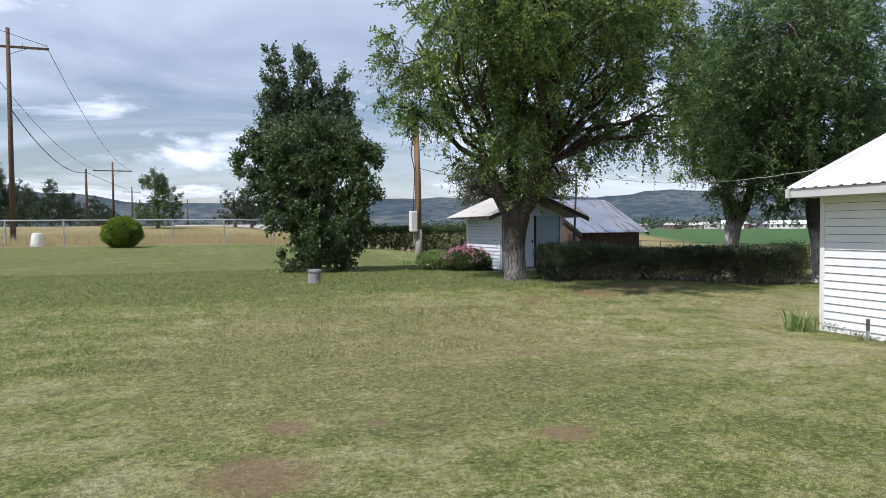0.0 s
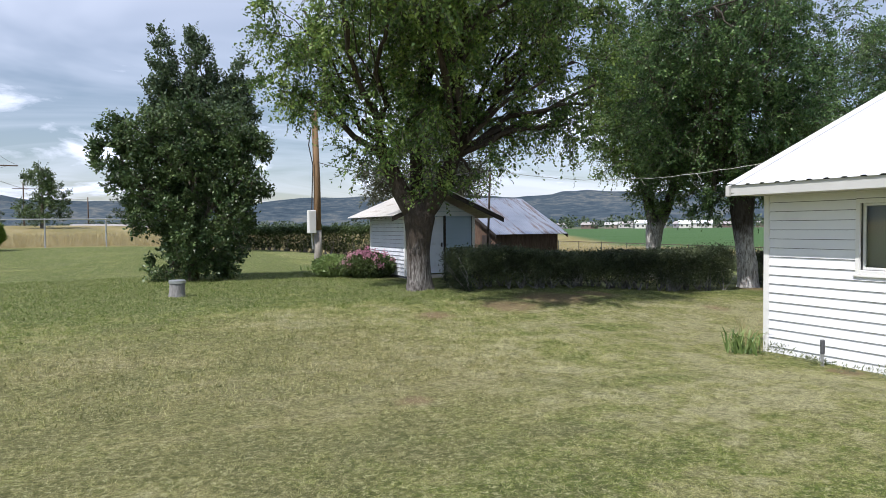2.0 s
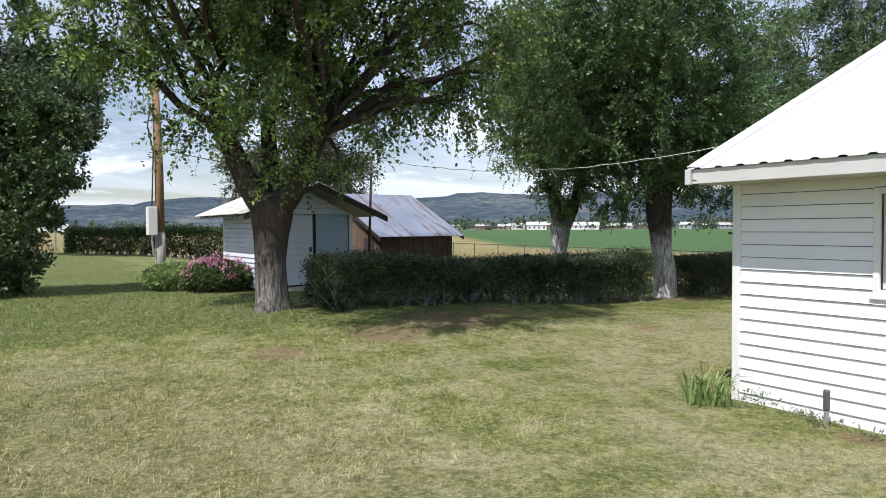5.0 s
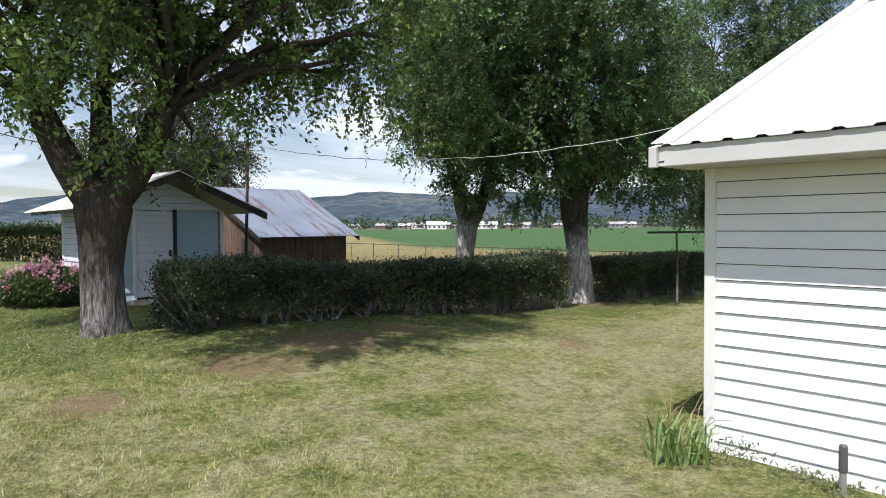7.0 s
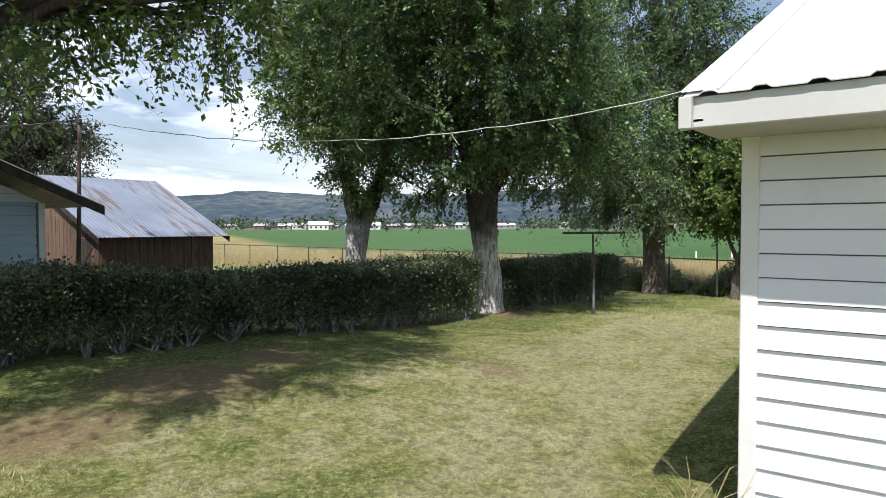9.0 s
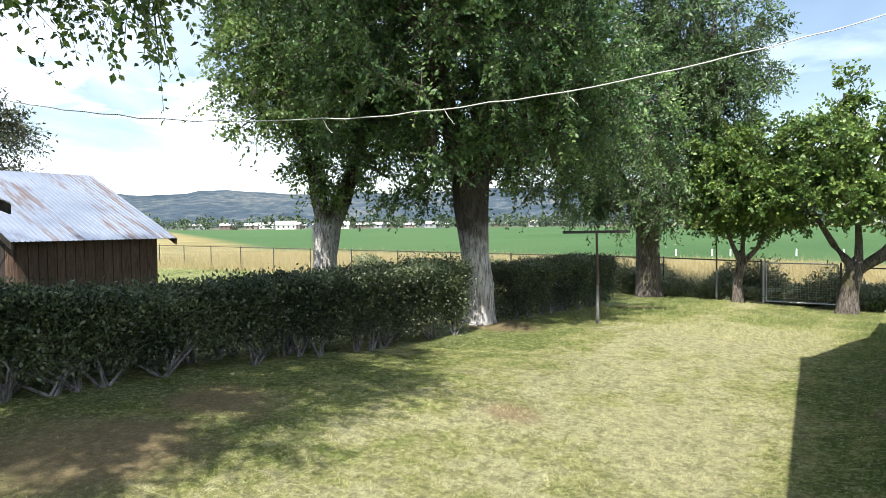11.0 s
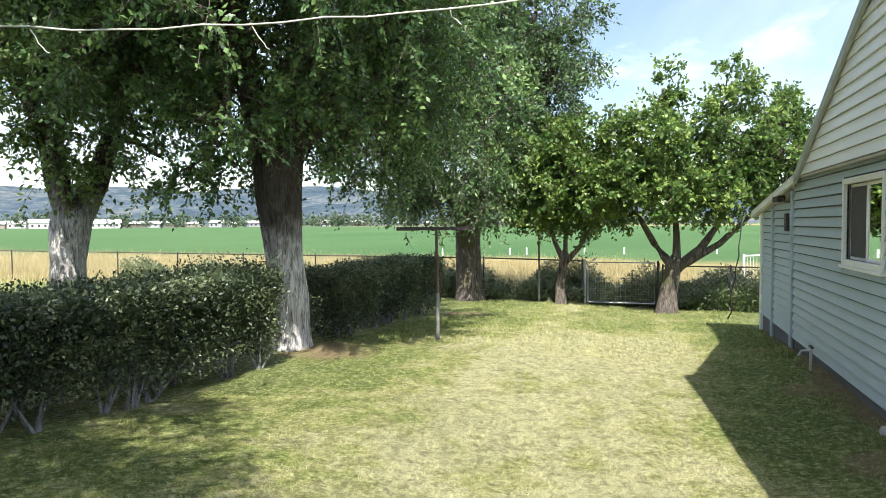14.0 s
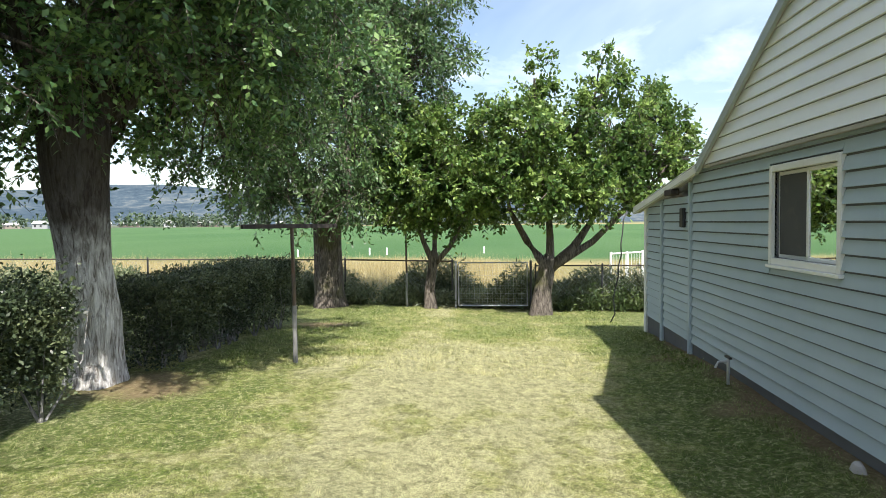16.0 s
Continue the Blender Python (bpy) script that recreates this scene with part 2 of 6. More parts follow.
BOX_LEAF = leafy("round_bush_leaves", (0.05, 0.09, 0.01), (0.12, 0.20, 0.02), (0.22, 0.30, 0.04), 0.25)
CONIFER = leafy("conifer_needles", (0.015, 0.03, 0.015), (0.035, 0.06, 0.03), (0.07, 0.11, 0.05), 0.15)
FAR_GREEN = leafy("distant_tree_leaves", (0.035, 0.055, 0.035), (0.06, 0.092, 0.05), (0.12, 0.16, 0.08), 0.15)
WEED = leafy("weed_leaves", (0.08, 0.11, 0.05), (0.14, 0.18, 0.09), (0.30, 0.32, 0.18), 0.3)
IRIS_LEAF = leafy("iris_leaves", (0.09, 0.16, 0.05), (0.17, 0.26, 0.08), (0.30, 0.38, 0.14), 0.25)
DRY_STALK = leafy("dry_grass_stalks", (0.28, 0.22, 0.10), (0.42, 0.34, 0.16), (0.58, 0.50, 0.28), 0.3)
PINK = leafy("pink_petals", (0.40, 0.14, 0.24), (0.58, 0.26, 0.36), (0.72, 0.45, 0.50), 0.3)
GALV = tin("galvanised_steel", (0.55, 0.56, 0.57), (0.45, 0.46, 0.48), (0.25, 0.16, 0.1), 0.15, 0.45, 0.8)
RUST_PIPE = tin("rusty_pipe", (0.10, 0.075, 0.06), (0.14, 0.10, 0.08), (0.20, 0.09, 0.05), 0.6, 0.6, 0.4)
DARK_METAL = tin("dark_metal", (0.05, 0.05, 0.055), (0.08, 0.08, 0.08), (0.14, 0.07, 0.04), 0.4, 0.5, 0.5)
PVC = painted("grey_pvc", (0.62, 0.63, 0.64), (0.55, 0.56, 0.57), 0.4)
BLACK_PVC = painted("dark_plastic", (0.06, 0.065, 0.07), (0.09, 0.09, 0.1), 0.45)
CABLE = painted("pale_cable", (0.62, 0.60, 0.55), (0.5, 0.48, 0.44), 0.5)
DARK_CABLE = painted("dark_cable", (0.03, 0.03, 0.03), (0.05, 0.05, 0.05), 0.5)
CONCRETE = painted("concrete", (0.40, 0.38, 0.35), (0.32, 0.30, 0.28), 0.9, 18, 0.6)
FAR_WALL = painted("far_house_walls", (0.74, 0.72, 0.68), (0.62, 0.60, 0.56), 0.7)


def far_paint():
    k = Nodes("far_house_paint")
    return k.done(k.ramp(k.rand(), [(0.1, (0.16, 0.12, 0.10)), (0.4, (0.34, 0.29, 0.24)), (0.7, (0.26, 0.27, 0.29)), (0.97, (0.52, 0.51, 0.48))]), 0.8)


FAR_PAINT = far_paint()
FAR_ROOF = painted("far_roofs", (0.36, 0.33, 0.32), (0.46, 0.44, 0.43), 0.7)
SCREEN = painted("dark_insect_screen", (0.045, 0.047, 0.05), (0.06, 0.06, 0.062), 0.75)
CURTAIN = painted("drawn_curtain", (0.40, 0.37, 0.33), (0.34, 0.31, 0.28), 0.9)


def glass_material():
    k = Nodes("window_glass")
    k.bsdf.inputs["Transmission Weight"].default_value = 1.0
    k.bsdf.inputs["IOR"].default_value = 1.5
    return k.done((0.9, 0.95, 0.94), 0.02)


GLASS = glass_material()


def lawn_colour(k, p):
    """Green, yellowing and bleached grass in patches and mown streaks, with the finer noises."""
    sep = k.n.new("ShaderNodeSeparateXYZ")
    k.put(sep.inputs[0], p)
    X, Y = sep.outputs[0], sep.outputs[1]
    big = k.noise(p, 0.23, 5, 0.6, 0.4)
    mid = k.noise(p, 1.5, 6, 0.65, 0.3)
    stripe = k.noise(k.scaled(p, (0.10, 1.5, 0)), 1.0, 3, 0.5, 0.2)
    patch = k.noise(p, 5.0, 4, 0.7, 0.6)
    dry = None
    for f, w in ((big, 0.85), (mid, 0.85), (stripe, 0.42), (patch, 0.60)):
        t = k.math("MULTIPLY", k.math("SUBTRACT", f, 0.5), w)
        dry = t if dry is None else k.math("ADD", dry, t)
    dry = k.math("ADD", dry, 0.49)
    # dry eastern strip, paled further so its colour carries the full sun's brightness
    sunlit_dry = k.math("MULTIPLY", k.step(X, 9.0, 15.0), k.math("MULTIPLY", k.step(X, 25.5, 21.0), k.math("MULTIPLY", k.step(Y, 14.6, 12.6), k.step(Y, 9.2, 10.8))))
    dry = k.math("ADD", dry, k.math("MULTIPLY", sunlit_dry, 0.27))
    damp = k.math("MULTIPLY", k.step(Y, 12.5, 15.5), 0.07)
    dry = k.math("SUBTRACT", dry, damp)
    # worn brownish middle of the west lawn, straw towards the house, lush by the bush
    wx, wy = k.math("MULTIPLY", k.math("SUBTRACT", X, 3.6), 0.22), k.math("MULTIPLY", k.math("SUBTRACT", Y, 9.8), 0.20)
    worn = k.math("ADD", k.math("ADD", k.math("MULTIPLY", wx, wx), k.math("MULTIPLY", wy, wy)), k.math("MULTIPLY", k.math("SUBTRACT", mid, 0.5), 2.6))
    worn = k.step(worn, 1.0, 0.15)
    straw = k.math("MULTIPLY", k.math("MULTIPLY", k.step(X, 5.0, 7.5), k.step(X, 12.5, 11.0)), k.step(Y, 13.5, 11.0))
    dry = k.math("ADD", dry, k.math("MULTIPLY", straw, 0.09))
    fresh = k.math("MULTIPLY", k.step(Y, 13.8, 15.5), k.step(X, 9.5, 8.0))
    dry = k.math("SUBTRACT", dry, k.math("MULTIPLY", fresh, 0.15))
    lush = k.math("MULTIPLY", k.step(Y, 11.2, 10.0), k.step(X, 11.5, 13.5))
    dry = k.math("SUBTRACT", dry, k.math("MULTIPLY", lush, 0.20))
    lawn = k.ramp(dry, [(0.33, (0.120, 0.205, 0.022)), (0.45, (0.245, 0.320, 0.055)), (0.56, (0.46, 0.46, 0.165)), (0.70, (0.68, 0.64, 0.36))])
    lawn = k.mix(k.math("MULTIPLY", worn, 0.55), lawn, (0.40, 0.33, 0.17))
    tone = k.noise(p, 8.0, 3, 0.6, 0.4)
    lawn = k.mix(k.math("MULTIPLY", k.step(tone, 0.54, 0.38), 0.68), lawn, k.mix(0.60, lawn, (0.03, 0.045, 0.01)))
    lawn = k.mix(k.math("MULTIPLY", k.step(tone, 0.52, 0.68), 0.40), lawn, (0.56, 0.52, 0.28))
    lawn = k.mix(k.math("MULTIPLY", k.step(k.noise(p, 0.8, 4, 0.6, 0.8), 0.5, 0.68), 0.28), lawn, (0.23, 0.25, 0.13))
    speck = k.noise(p, 21.0, 4, 0.75, 0.5)
    lawn = k.mix(k.math("MULTIPLY", k.step(speck, 0.53, 0.38), 0.62), lawn, k.mix(0.70, lawn, (0.02, 0.03, 0.008)))
    lawn = k.mix(k.math("MULTIPLY", k.step(speck, 0.51, 0.64), 0.70), lawn, (0.72, 0.70, 0.38))
    return lawn, X, Y, mid


def ground_material():
    k = Nodes("lawn_and_fields")
    p = k.coords("Position")
    fine = k.noise(p, 26, 5, 0.75)
    vfine = k.noise(k.scaled(p, (1, 1, 0.2)), 120, 3, 0.7)
    lawn, X, Y, mid = lawn_colour(k, p)
    lawn = k.mix(k.step(fine, 0.35, 0.75), lawn, k.mix(0.5, lawn, (0.42, 0.38, 0.19)))
    lawn = k.mix(k.math("MULTIPLY", k.step(vfine, 0.62, 0.38), 0.75), lawn, (0.045, 0.05, 0.02))
    # bare earth
    bare = None
    for x, y, r in BARE:
        d = k.n.new("ShaderNodeVectorMath")
        d.operation = "DISTANCE"
        k.put(d.inputs[0], k.scaled(p, (1, 1, 0)))
        d.inputs[1].default_value = (x, y, 0)
        m = k.step(k.math("ADD", d.outputs["Value"], k.math("MULTIPLY", k.math("ADD", mid, k.math("MULTIPLY", fine, 0.4)), r * 1.3)), r * 1.95, r * 1.2)
        bare = m if bare is None else k.math("MAXIMUM", bare, m)
    earth = k.ramp(fine, [(0.3, (0.17, 0.11, 0.07)), (0.55, (0.28, 0.19, 0.12)), (0.75, (0.36, 0.28, 0.17))])
    lawn = k.mix(k.math("MULTIPLY", bare, 0.7), lawn, earth)
    # trodden earth along the foot of the north wall
    foot = k.math("MULTIPLY", k.math("MULTIPLY", k.step(k.math("ADD", Y, k.math("MULTIPLY", mid, 0.7)), 9.98, 9.62), k.step(X, 12.5, 14.0)), k.step(X, 24.0, 22.5))
    lawn = k.mix(k.math("MULTIPLY", foot, 0.8), lawn, k.mix(0.35, earth, (0.12, 0.085, 0.05)))
    # dry hay field past the fences
    hay = k.ramp(k.noise(k.scaled(p, (1, 0.35, 0)), 0.22, 6, 0.65), [(0.3, (0.17, 0.155, 0.065)), (0.5, (0.26, 0.22, 0.095)), (0.7, (0.35, 0.29, 0.15))])
    edge = k.math("ADD", X, k.math("MULTIPLY", Y, -0.09))
    east = k.step(k.math("ADD", edge, k.math("MULTIPLY", mid, 0.8)), 28.2, 29.0)
    north = k.step(k.math("ADD", Y, k.math("MULTIPLY", mid, 1.6)), 42.4, 44.0)
    col = k.mix(k.math("MAXIMUM", east, north), lawn, hay)
    # green crop, then the far valley
    crop = k.ramp(k.noise(k.scaled(p, (0.02, 0.06, 0)), 1.0, 4), [(0.3, (0.050, 0.110, 0.036)), (0.7, (0.075, 0.138, 0.050))])
    e2 = k.math("ADD", k.math("ADD", X, k.math("MULTIPLY", Y, -0.62)), k.math("MULTIPLY", mid, 5.0))
    e3 = k.math("ADD", X, k.math("MULTIPLY", mid, 6.0))
    cropm = k.math("MULTIPLY", k.math("MULTIPLY", k.step(e2, 14, 20), k.step(e3, 50, 56)), k.step(X, 440, 425))
    col = k.mix(cropm, col, crop)
    far = k.math("ADD", k.math("MULTIPLY", X, 0.75), k.math("MULTIPLY", Y, 0.66))
    scrub = k.ramp(k.noise(p, 0.012, 7, 0.7), [(0.35, (0.04, 0.065, 0.045)), (0.5, (0.085, 0.10, 0.065)), (0.65, (0.20, 0.18, 0.12))])
    col = k.mix(k.step(far, 420, 520), col, scrub)
    k.bump(k.math("ADD", fine, vfine), 0.8, 0.03)
    return k.done(col, 0.95, 0.0, 0.15)


def blade_material():
    k = Nodes("lawn_blades")
    p = k.coords("Position")
    lawn, X, Y, mid = lawn_colour(k, p)
    r = k.rand(island=True)
    col = k.mix(k.math("MULTIPLY", k.step(r, 0.40, 1.0), 0.50), lawn, (0.56, 0.53, 0.27))
    col = k.mix(k.math("MULTIPLY", k.step(r, 0.45, 0.0), 0.40), col, (0.11, 0.17, 0.035))
    k.done(col, 0.6, 0.0, 0.25)
    tr = k.n.new("ShaderNodeBsdfTranslucent")
    k.l.new(col, tr.inputs[0])
    ms = k.n.new("ShaderNodeMixShader")
    ms.inputs[0].default_value = 0.35
    k.l.new(k.bsdf.outputs[0], ms.inputs[1]); k.l.new(tr.outputs[0], ms.inputs[2])
    k.l.new(ms.outputs[0], k.n["Material Output"].inputs[0])
    return k.mat


BARE = [(1.3, 5.0, 0.62), (3.85, 5.2, 0.36), (1.6, 6.2, 0.34), (2.4, 6.1, 0.16), (10.9, 14.2, 1.15), (9.5, 13.7, 0.85), (12.3, 14.5, 0.75), (7.6, 13.2, 0.45), (11.0, 7.7, 0.32),
        (19.0, 15.4, 0.9), (24.8, 15.0, 0.9), (30.0, 12.5, 1.2), (16.2, 9.5, 0.45), (18.5, 9.5, 0.45), (21.0, 9.5, 0.4), (5.2, 8.6, 0.3), (14.0, 12.6, 0.4)]
GROUND = ground_material()
BLADE = blade_material()


def hill_material():
    k = Nodes("hazy_wooded_hills")
    p = k.coords("Position")
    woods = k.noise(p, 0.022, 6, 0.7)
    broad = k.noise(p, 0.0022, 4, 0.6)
    # woods and clearings, with the blue-grey haze of distance put into the colours
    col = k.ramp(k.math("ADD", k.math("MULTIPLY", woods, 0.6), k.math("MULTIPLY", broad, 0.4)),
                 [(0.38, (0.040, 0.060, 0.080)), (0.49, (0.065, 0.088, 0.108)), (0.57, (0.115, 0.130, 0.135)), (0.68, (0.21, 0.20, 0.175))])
    k.bump(woods, 0.35, 8)
    return k.done(col, 1.0, 0.0, 0.0)


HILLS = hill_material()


# ---- mesh helpers ----
def smooth(a, b, v):
    t = np.clip((v - a) / (b - a), 0, 1)
    return t * t * (3 - 2 * t)


def ground_z(x, y):
    z = 0.14 + 0.4 * smooth(9.5, 16.5, y) * (1 - smooth(10.5, 18, x))
    z = z - 0.38 * smooth(19, 28.5, x) + 0.2 * smooth(40, 80, x)
    z = z + 0.55 * smooth(22, 42, y) * (1 - smooth(2, 16, x))
    z = z - 0.12 * smooth(9.0, 11.5, x) * (1 - smooth(11, 14, y))
    z = z + 0.12 * smooth(10.2, 9.4, y) * smooth(12.2, 14.0, x) * (1 - smooth(24.0, 26.0, x)) * smooth(8.0, 9.0, y)
    return z + 1.5 * smooth(43, 95, y) * (1 - smooth(-5, 45, x))


class Geo:
    """Vertices and faces gathered for one mesh."""

    def __init__(self):
        self.v, self.f = [], []

    def add(self, verts, faces):
        o = len(self.v)
        self.v.extend(tuple(float(c) for c in v) for v in verts)
        self.f.extend(tuple(i + o for i in f) for f in faces)
        return self

    def box(self, a, b):
        (x0, y0, z0), (x1, y1, z1) = a, b
        return self.add([(x0, y0, z0), (x1, y0, z0), (x1, y1, z0), (x0, y1, z0), (x0, y0, z1), (x1, y0, z1), (x1, y1, z1), (x0, y1, z1)],
                        [(0, 3, 2, 1), (4, 5, 6, 7), (0, 1, 5, 4), (1, 2, 6, 5), (2, 3, 7, 6), (3, 0, 4, 7)])

    def prism(self, loop, way):
        """A closed outline pushed along a vector."""
        w = Vector(way)
        n = len(loop)
        a = [Vector(p) for p in loop]
        faces = [tuple(range(n - 1, -1, -1)), tuple(range(n, 2 * n))]
        faces += [(i, (i + 1) % n, n + (i + 1) % n, n + i) for i in range(n)]
        return self.add(a + [p + w for p in a], faces)

    def tube(self, pts, radii, sides=8, wobble=0.0, rng=None):
        pts = [Vector(p) for p in pts]
        rings = []
        for i, p in enumerate(pts):
            d = (pts[min(i + 1, len(pts) - 1)] - pts[max(i - 1, 0)]).normalized()
            u = d.cross(Vector((0.31, 0.87, 0.38)) if abs(d.z) > 0.8 else Vector((0, 0, 1))).normalized()
            w = d.cross(u)
            for s in range(sides):
                a = 2 * math.pi * s / sides
                r = radii[i] * (1 + (wobble * (rng.random() - 0.5) * 2 if rng else 0))
                rings.append(p + (u * math.cos(a) + w * math.sin(a)) * r)
        faces = []
        for i in range(len(pts) - 1):
            for s in range(sides):
                a, b = i * sides + s, i * sides + (s + 1) % sides
                faces.append((a, b, b + sides, a + sides))
        faces.append(tuple(range(sides - 1, -1, -1)))
        faces.append(tuple((len(pts) - 1) * sides + s for s in range(sides)))
        return self.add(rings, faces)

    def mesh(self, name, mat=None, soft=False):
        me = bpy.data.meshes.new(name)
        me.from_pydata(self.v, [], self.f)
        me.update()
        if mat:
            me.materials.append(mat)
        if soft:
            me.polygons.foreach_set("use_smooth", [True] * len(me.polygons))
        return me


def part(name, geo, mat, parent=None, label="", soft=False):
    ob = new(name, geo.mesh(name, mat, soft))
    if parent:
        ob.parent = parent
    if label:
        tagged(ob, label)
    return ob


def thing(name, label, category, group="", kind="", at=(0, 0, 0)):
    ob = new(name)
    ob.location = at
    ob.empty_display_size = 0.2
    return tagged(ob, label, category, group, kind)


def bevelled(ob, width=0.006, segments=1):
    m = ob.modifiers.new("bevel", "BEVEL")
    m.width, m.segments, m.limit_method = width, segments, "ANGLE"
    return ob


def leaf_mesh(name, centres, ways, sizes, mat, rng, narrow=0.5, face_up=0.0):
    """Many small leaves, each a folded diamond of two triangles; face_up turns their upper sides to the sky."""
    n = len(centres)
    ups = rng.normal(size=(n, 3)) + np.array([0, 0, face_up])
    ways = ways / np.maximum(np.linalg.norm(ways, axis=1, keepdims=True), 1e-6)
    side = np.cross(ways, ups)
    side /= np.maximum(np.linalg.norm(side, axis=1, keepdims=True), 1e-6)
    nor = np.cross(side, ways)
    L = sizes[:, None]
    v = np.empty((n, 4, 3))
    v[:, 0] = centres
    v[:, 1] = centres + ways * L * 0.45 + side * L * narrow * 0.5 + nor * L * 0.08
    v[:, 2] = centres + ways * L
    v[:, 3] = centres + ways * L * 0.45 - side * L * narrow * 0.5 + nor * L * 0.08
    return quads(name, v.reshape(-1, 3), n, 4, mat)


def quads(name, verts, n, k, mat):
    me = bpy.data.meshes.new(name)
    me.vertices.add(n * k)
    me.vertices.foreach_set("co", np.ascontiguousarray(verts, dtype=np.float32).ravel())
    me.loops.add(n * k)
    me.loops.foreach_set("vertex_index", np.arange(n * k, dtype=np.int32))
    me.polygons.add(n)
    me.polygons.foreach_set("loop_start", np.arange(0, n * k, k, dtype=np.int32))
    me.polygons.foreach_set("loop_total", np.full(n, k, dtype=np.int32))
    me.update(calc_edges=True)
    me.validate()
    me.materials.append(mat)
    return me


# ---- ground ----
def axis_lines(lo, hi, step, reach, growth=1.18):
    mid = list(np.arange(lo, hi + 0.01, step))
    up, s = [mid[-1]], step
    while up[-1] < reach:
        s *= growth
        up.append(up[-1] + s)
    down, s = [mid[0]], step
    while down[-1] > -reach:
        s *= growth
        down.append(down[-1] - s)
    return np.array(down[:0:-1] + mid + up[1:])


def build_ground():
    xs, ys = axis_lines(-12, 36, 0.35, 4300), axis_lines(-4, 46, 0.35, 4300)
    gx, gy = np.meshgrid(xs, ys)
    gz = ground_z(gx, gy)
    for i in range(gz.shape[0]):
        for j in range(gz.shape[1]):
            if abs(gx[i, j]) < 60 and abs(gy[i, j]) < 80:
                gz[i, j] += 0.025 * noise.noise((gx[i, j] * 0.6, gy[i, j] * 0.6, 0)) + 0.012 * noise.noise((gx[i, j] * 2.1, gy[i, j] * 2.1, 3))
    verts = np.stack([gx, gy, gz], -1).reshape(-1, 3)
    w = len(xs)
    faces = [(j * w + i, j * w + i + 1, (j + 1) * w + i + 1, (j + 1) * w + i) for j in range(len(ys) - 1) for i in range(w - 1)]
    g = Geo()
    g.v, g.f = [tuple(v) for v in verts.tolist()], faces
    ob = part("ground", g, GROUND, soft=True)
    tagged(ob, "patchy mown lawn running out to dry hay and a green field", "ground", kind="structure")


build_ground()


# ---- hills and distance ----
def build_hills():
    for name, radius, base_h, amp, seed in (("hills", 2500, 92, 42, 3), ("hills", 3700, 165, 75, 9)):
        g = Geo()
        n, rows = 260, 7
        for i in range(n + 1):
            a = math.radians(-60 + 260 * i / n)
            ca, sa = math.cos(a), math.sin(a)
            h = base_h + amp * (noise.fractal((ca * 3.2 + seed, sa * 3.2, seed), 1.0, 2.1, 5) * 1.1)
            for r in range(rows):
                f = r / (rows - 1)
                d = radius * (0.72 + 0.28 * f)
                wob = 10 * noise.noise((ca * 14, sa * 14, f * 5 + seed)) * f
                g.v.append((d * ca, d * sa, -4 + max(2, h + wob) * smooth(0, 1, f)))
        for i in range(n):
            for r in range(rows - 1):
                k = i * rows + r
                g.f.append((k, k + rows, k + rows + 1, k + 1))
        tagged(part(name, g, HILLS, soft=True), "low wooded hills beyond the valley, blue-grey distance haze in their colour", "hills", kind="structure")


build_hills()

RNG = np.random.default_rng(11)


def crown_points(lobes, n, rng, shell=0.55):
    """Ends of small branches in the outer part of several ellipsoids (x, y, z, rx, ry, rz and, where given, density), in proportion to their surface."""
    w = np.array([(l[3] * l[4] + l[4] * l[5] + l[3] * l[5]) * (l[6] if len(l) > 6 else 1.0) for l in lobes])
    pick = rng.choice(len(lobes), n, p=w / w.sum())
    L = np.array([l[:6] for l in lobes])[pick]
    d = rng.normal(size=(n, 3))
    d /= np.linalg.norm(d, axis=1, keepdims=True)
    r = (shell + (1 - shell) * rng.random(n) ** 0.6)[:, None] * (1 + 0.06 * rng.normal(size=(n, 1)))
    return L[:, :3] + d * r * L[:, 3:], d


def sprays(tips, outs, rng, twigs, leaves, length, droop, size, mat, name, narrow=0.5, fan=0.75):
    """At each branch end a fan of curved twigs, with leaves set alternately along every twig."""
    n = len(tips)
    vigour = (0.65 + 0.7 * rng.random((n, 1)))
    ln = length * vigour * (0.45 + 0.75 * rng.random((n, twigs)))
    way = outs[:, None] + rng.normal(size=(n, twigs, 3)) * fan + np.array([0, 0, -0.45 * droop])
    way /= np.linalg.norm(way, axis=2, keepdims=True)
    t = (np.arange(leaves) + rng.random((n, twigs, leaves))) / leaves
    t = 0.08 + 0.92 * t ** 0.75
    p = tips[:, None, None] + way[:, :, None] * (t * ln[..., None])[..., None]
    p[..., 2] -= droop * 0.6 * t ** 2 * ln[..., None]
    tangent = np.repeat(way[:, :, None], leaves, 2)
    tangent[..., 2] -= droop * 1.1 * t
    tangent /= np.linalg.norm(tangent, axis=-1, keepdims=True)
    side = np.cross(tangent, rng.normal(size=(n, twigs, 1, 3)))
    side /= np.maximum(np.linalg.norm(side, axis=-1, keepdims=True), 1e-6)
    flip = np.where(np.arange(leaves) % 2, 1.0, -1.0)[:, None]
    lw = tangent * 0.55 + side * flip * 0.75 + rng.normal(size=p.shape) * 0.28 + np.array([0, 0, -0.22 * max(droop, 0)])
    p = p + rng.normal(size=p.shape) * size * 0.22
    sz = size * (0.6 + 0.7 * rng.random(p[..., 0].size))
    me = leaf_mesh(name, p.reshape(-1, 3), lw.reshape(-1, 3), sz, mat, rng, narrow, 0.45)
    ends = tips[:, None] + way * ln[..., None]
    ends[..., 2] -= droop * 0.6 * ln
    mids = tips[:, None] + way * ln[..., None] * 0.5
    mids[..., 2] -= droop * 0.15 * ln
    return me, mids.reshape(-1, 3), ends.reshape(-1, 3)


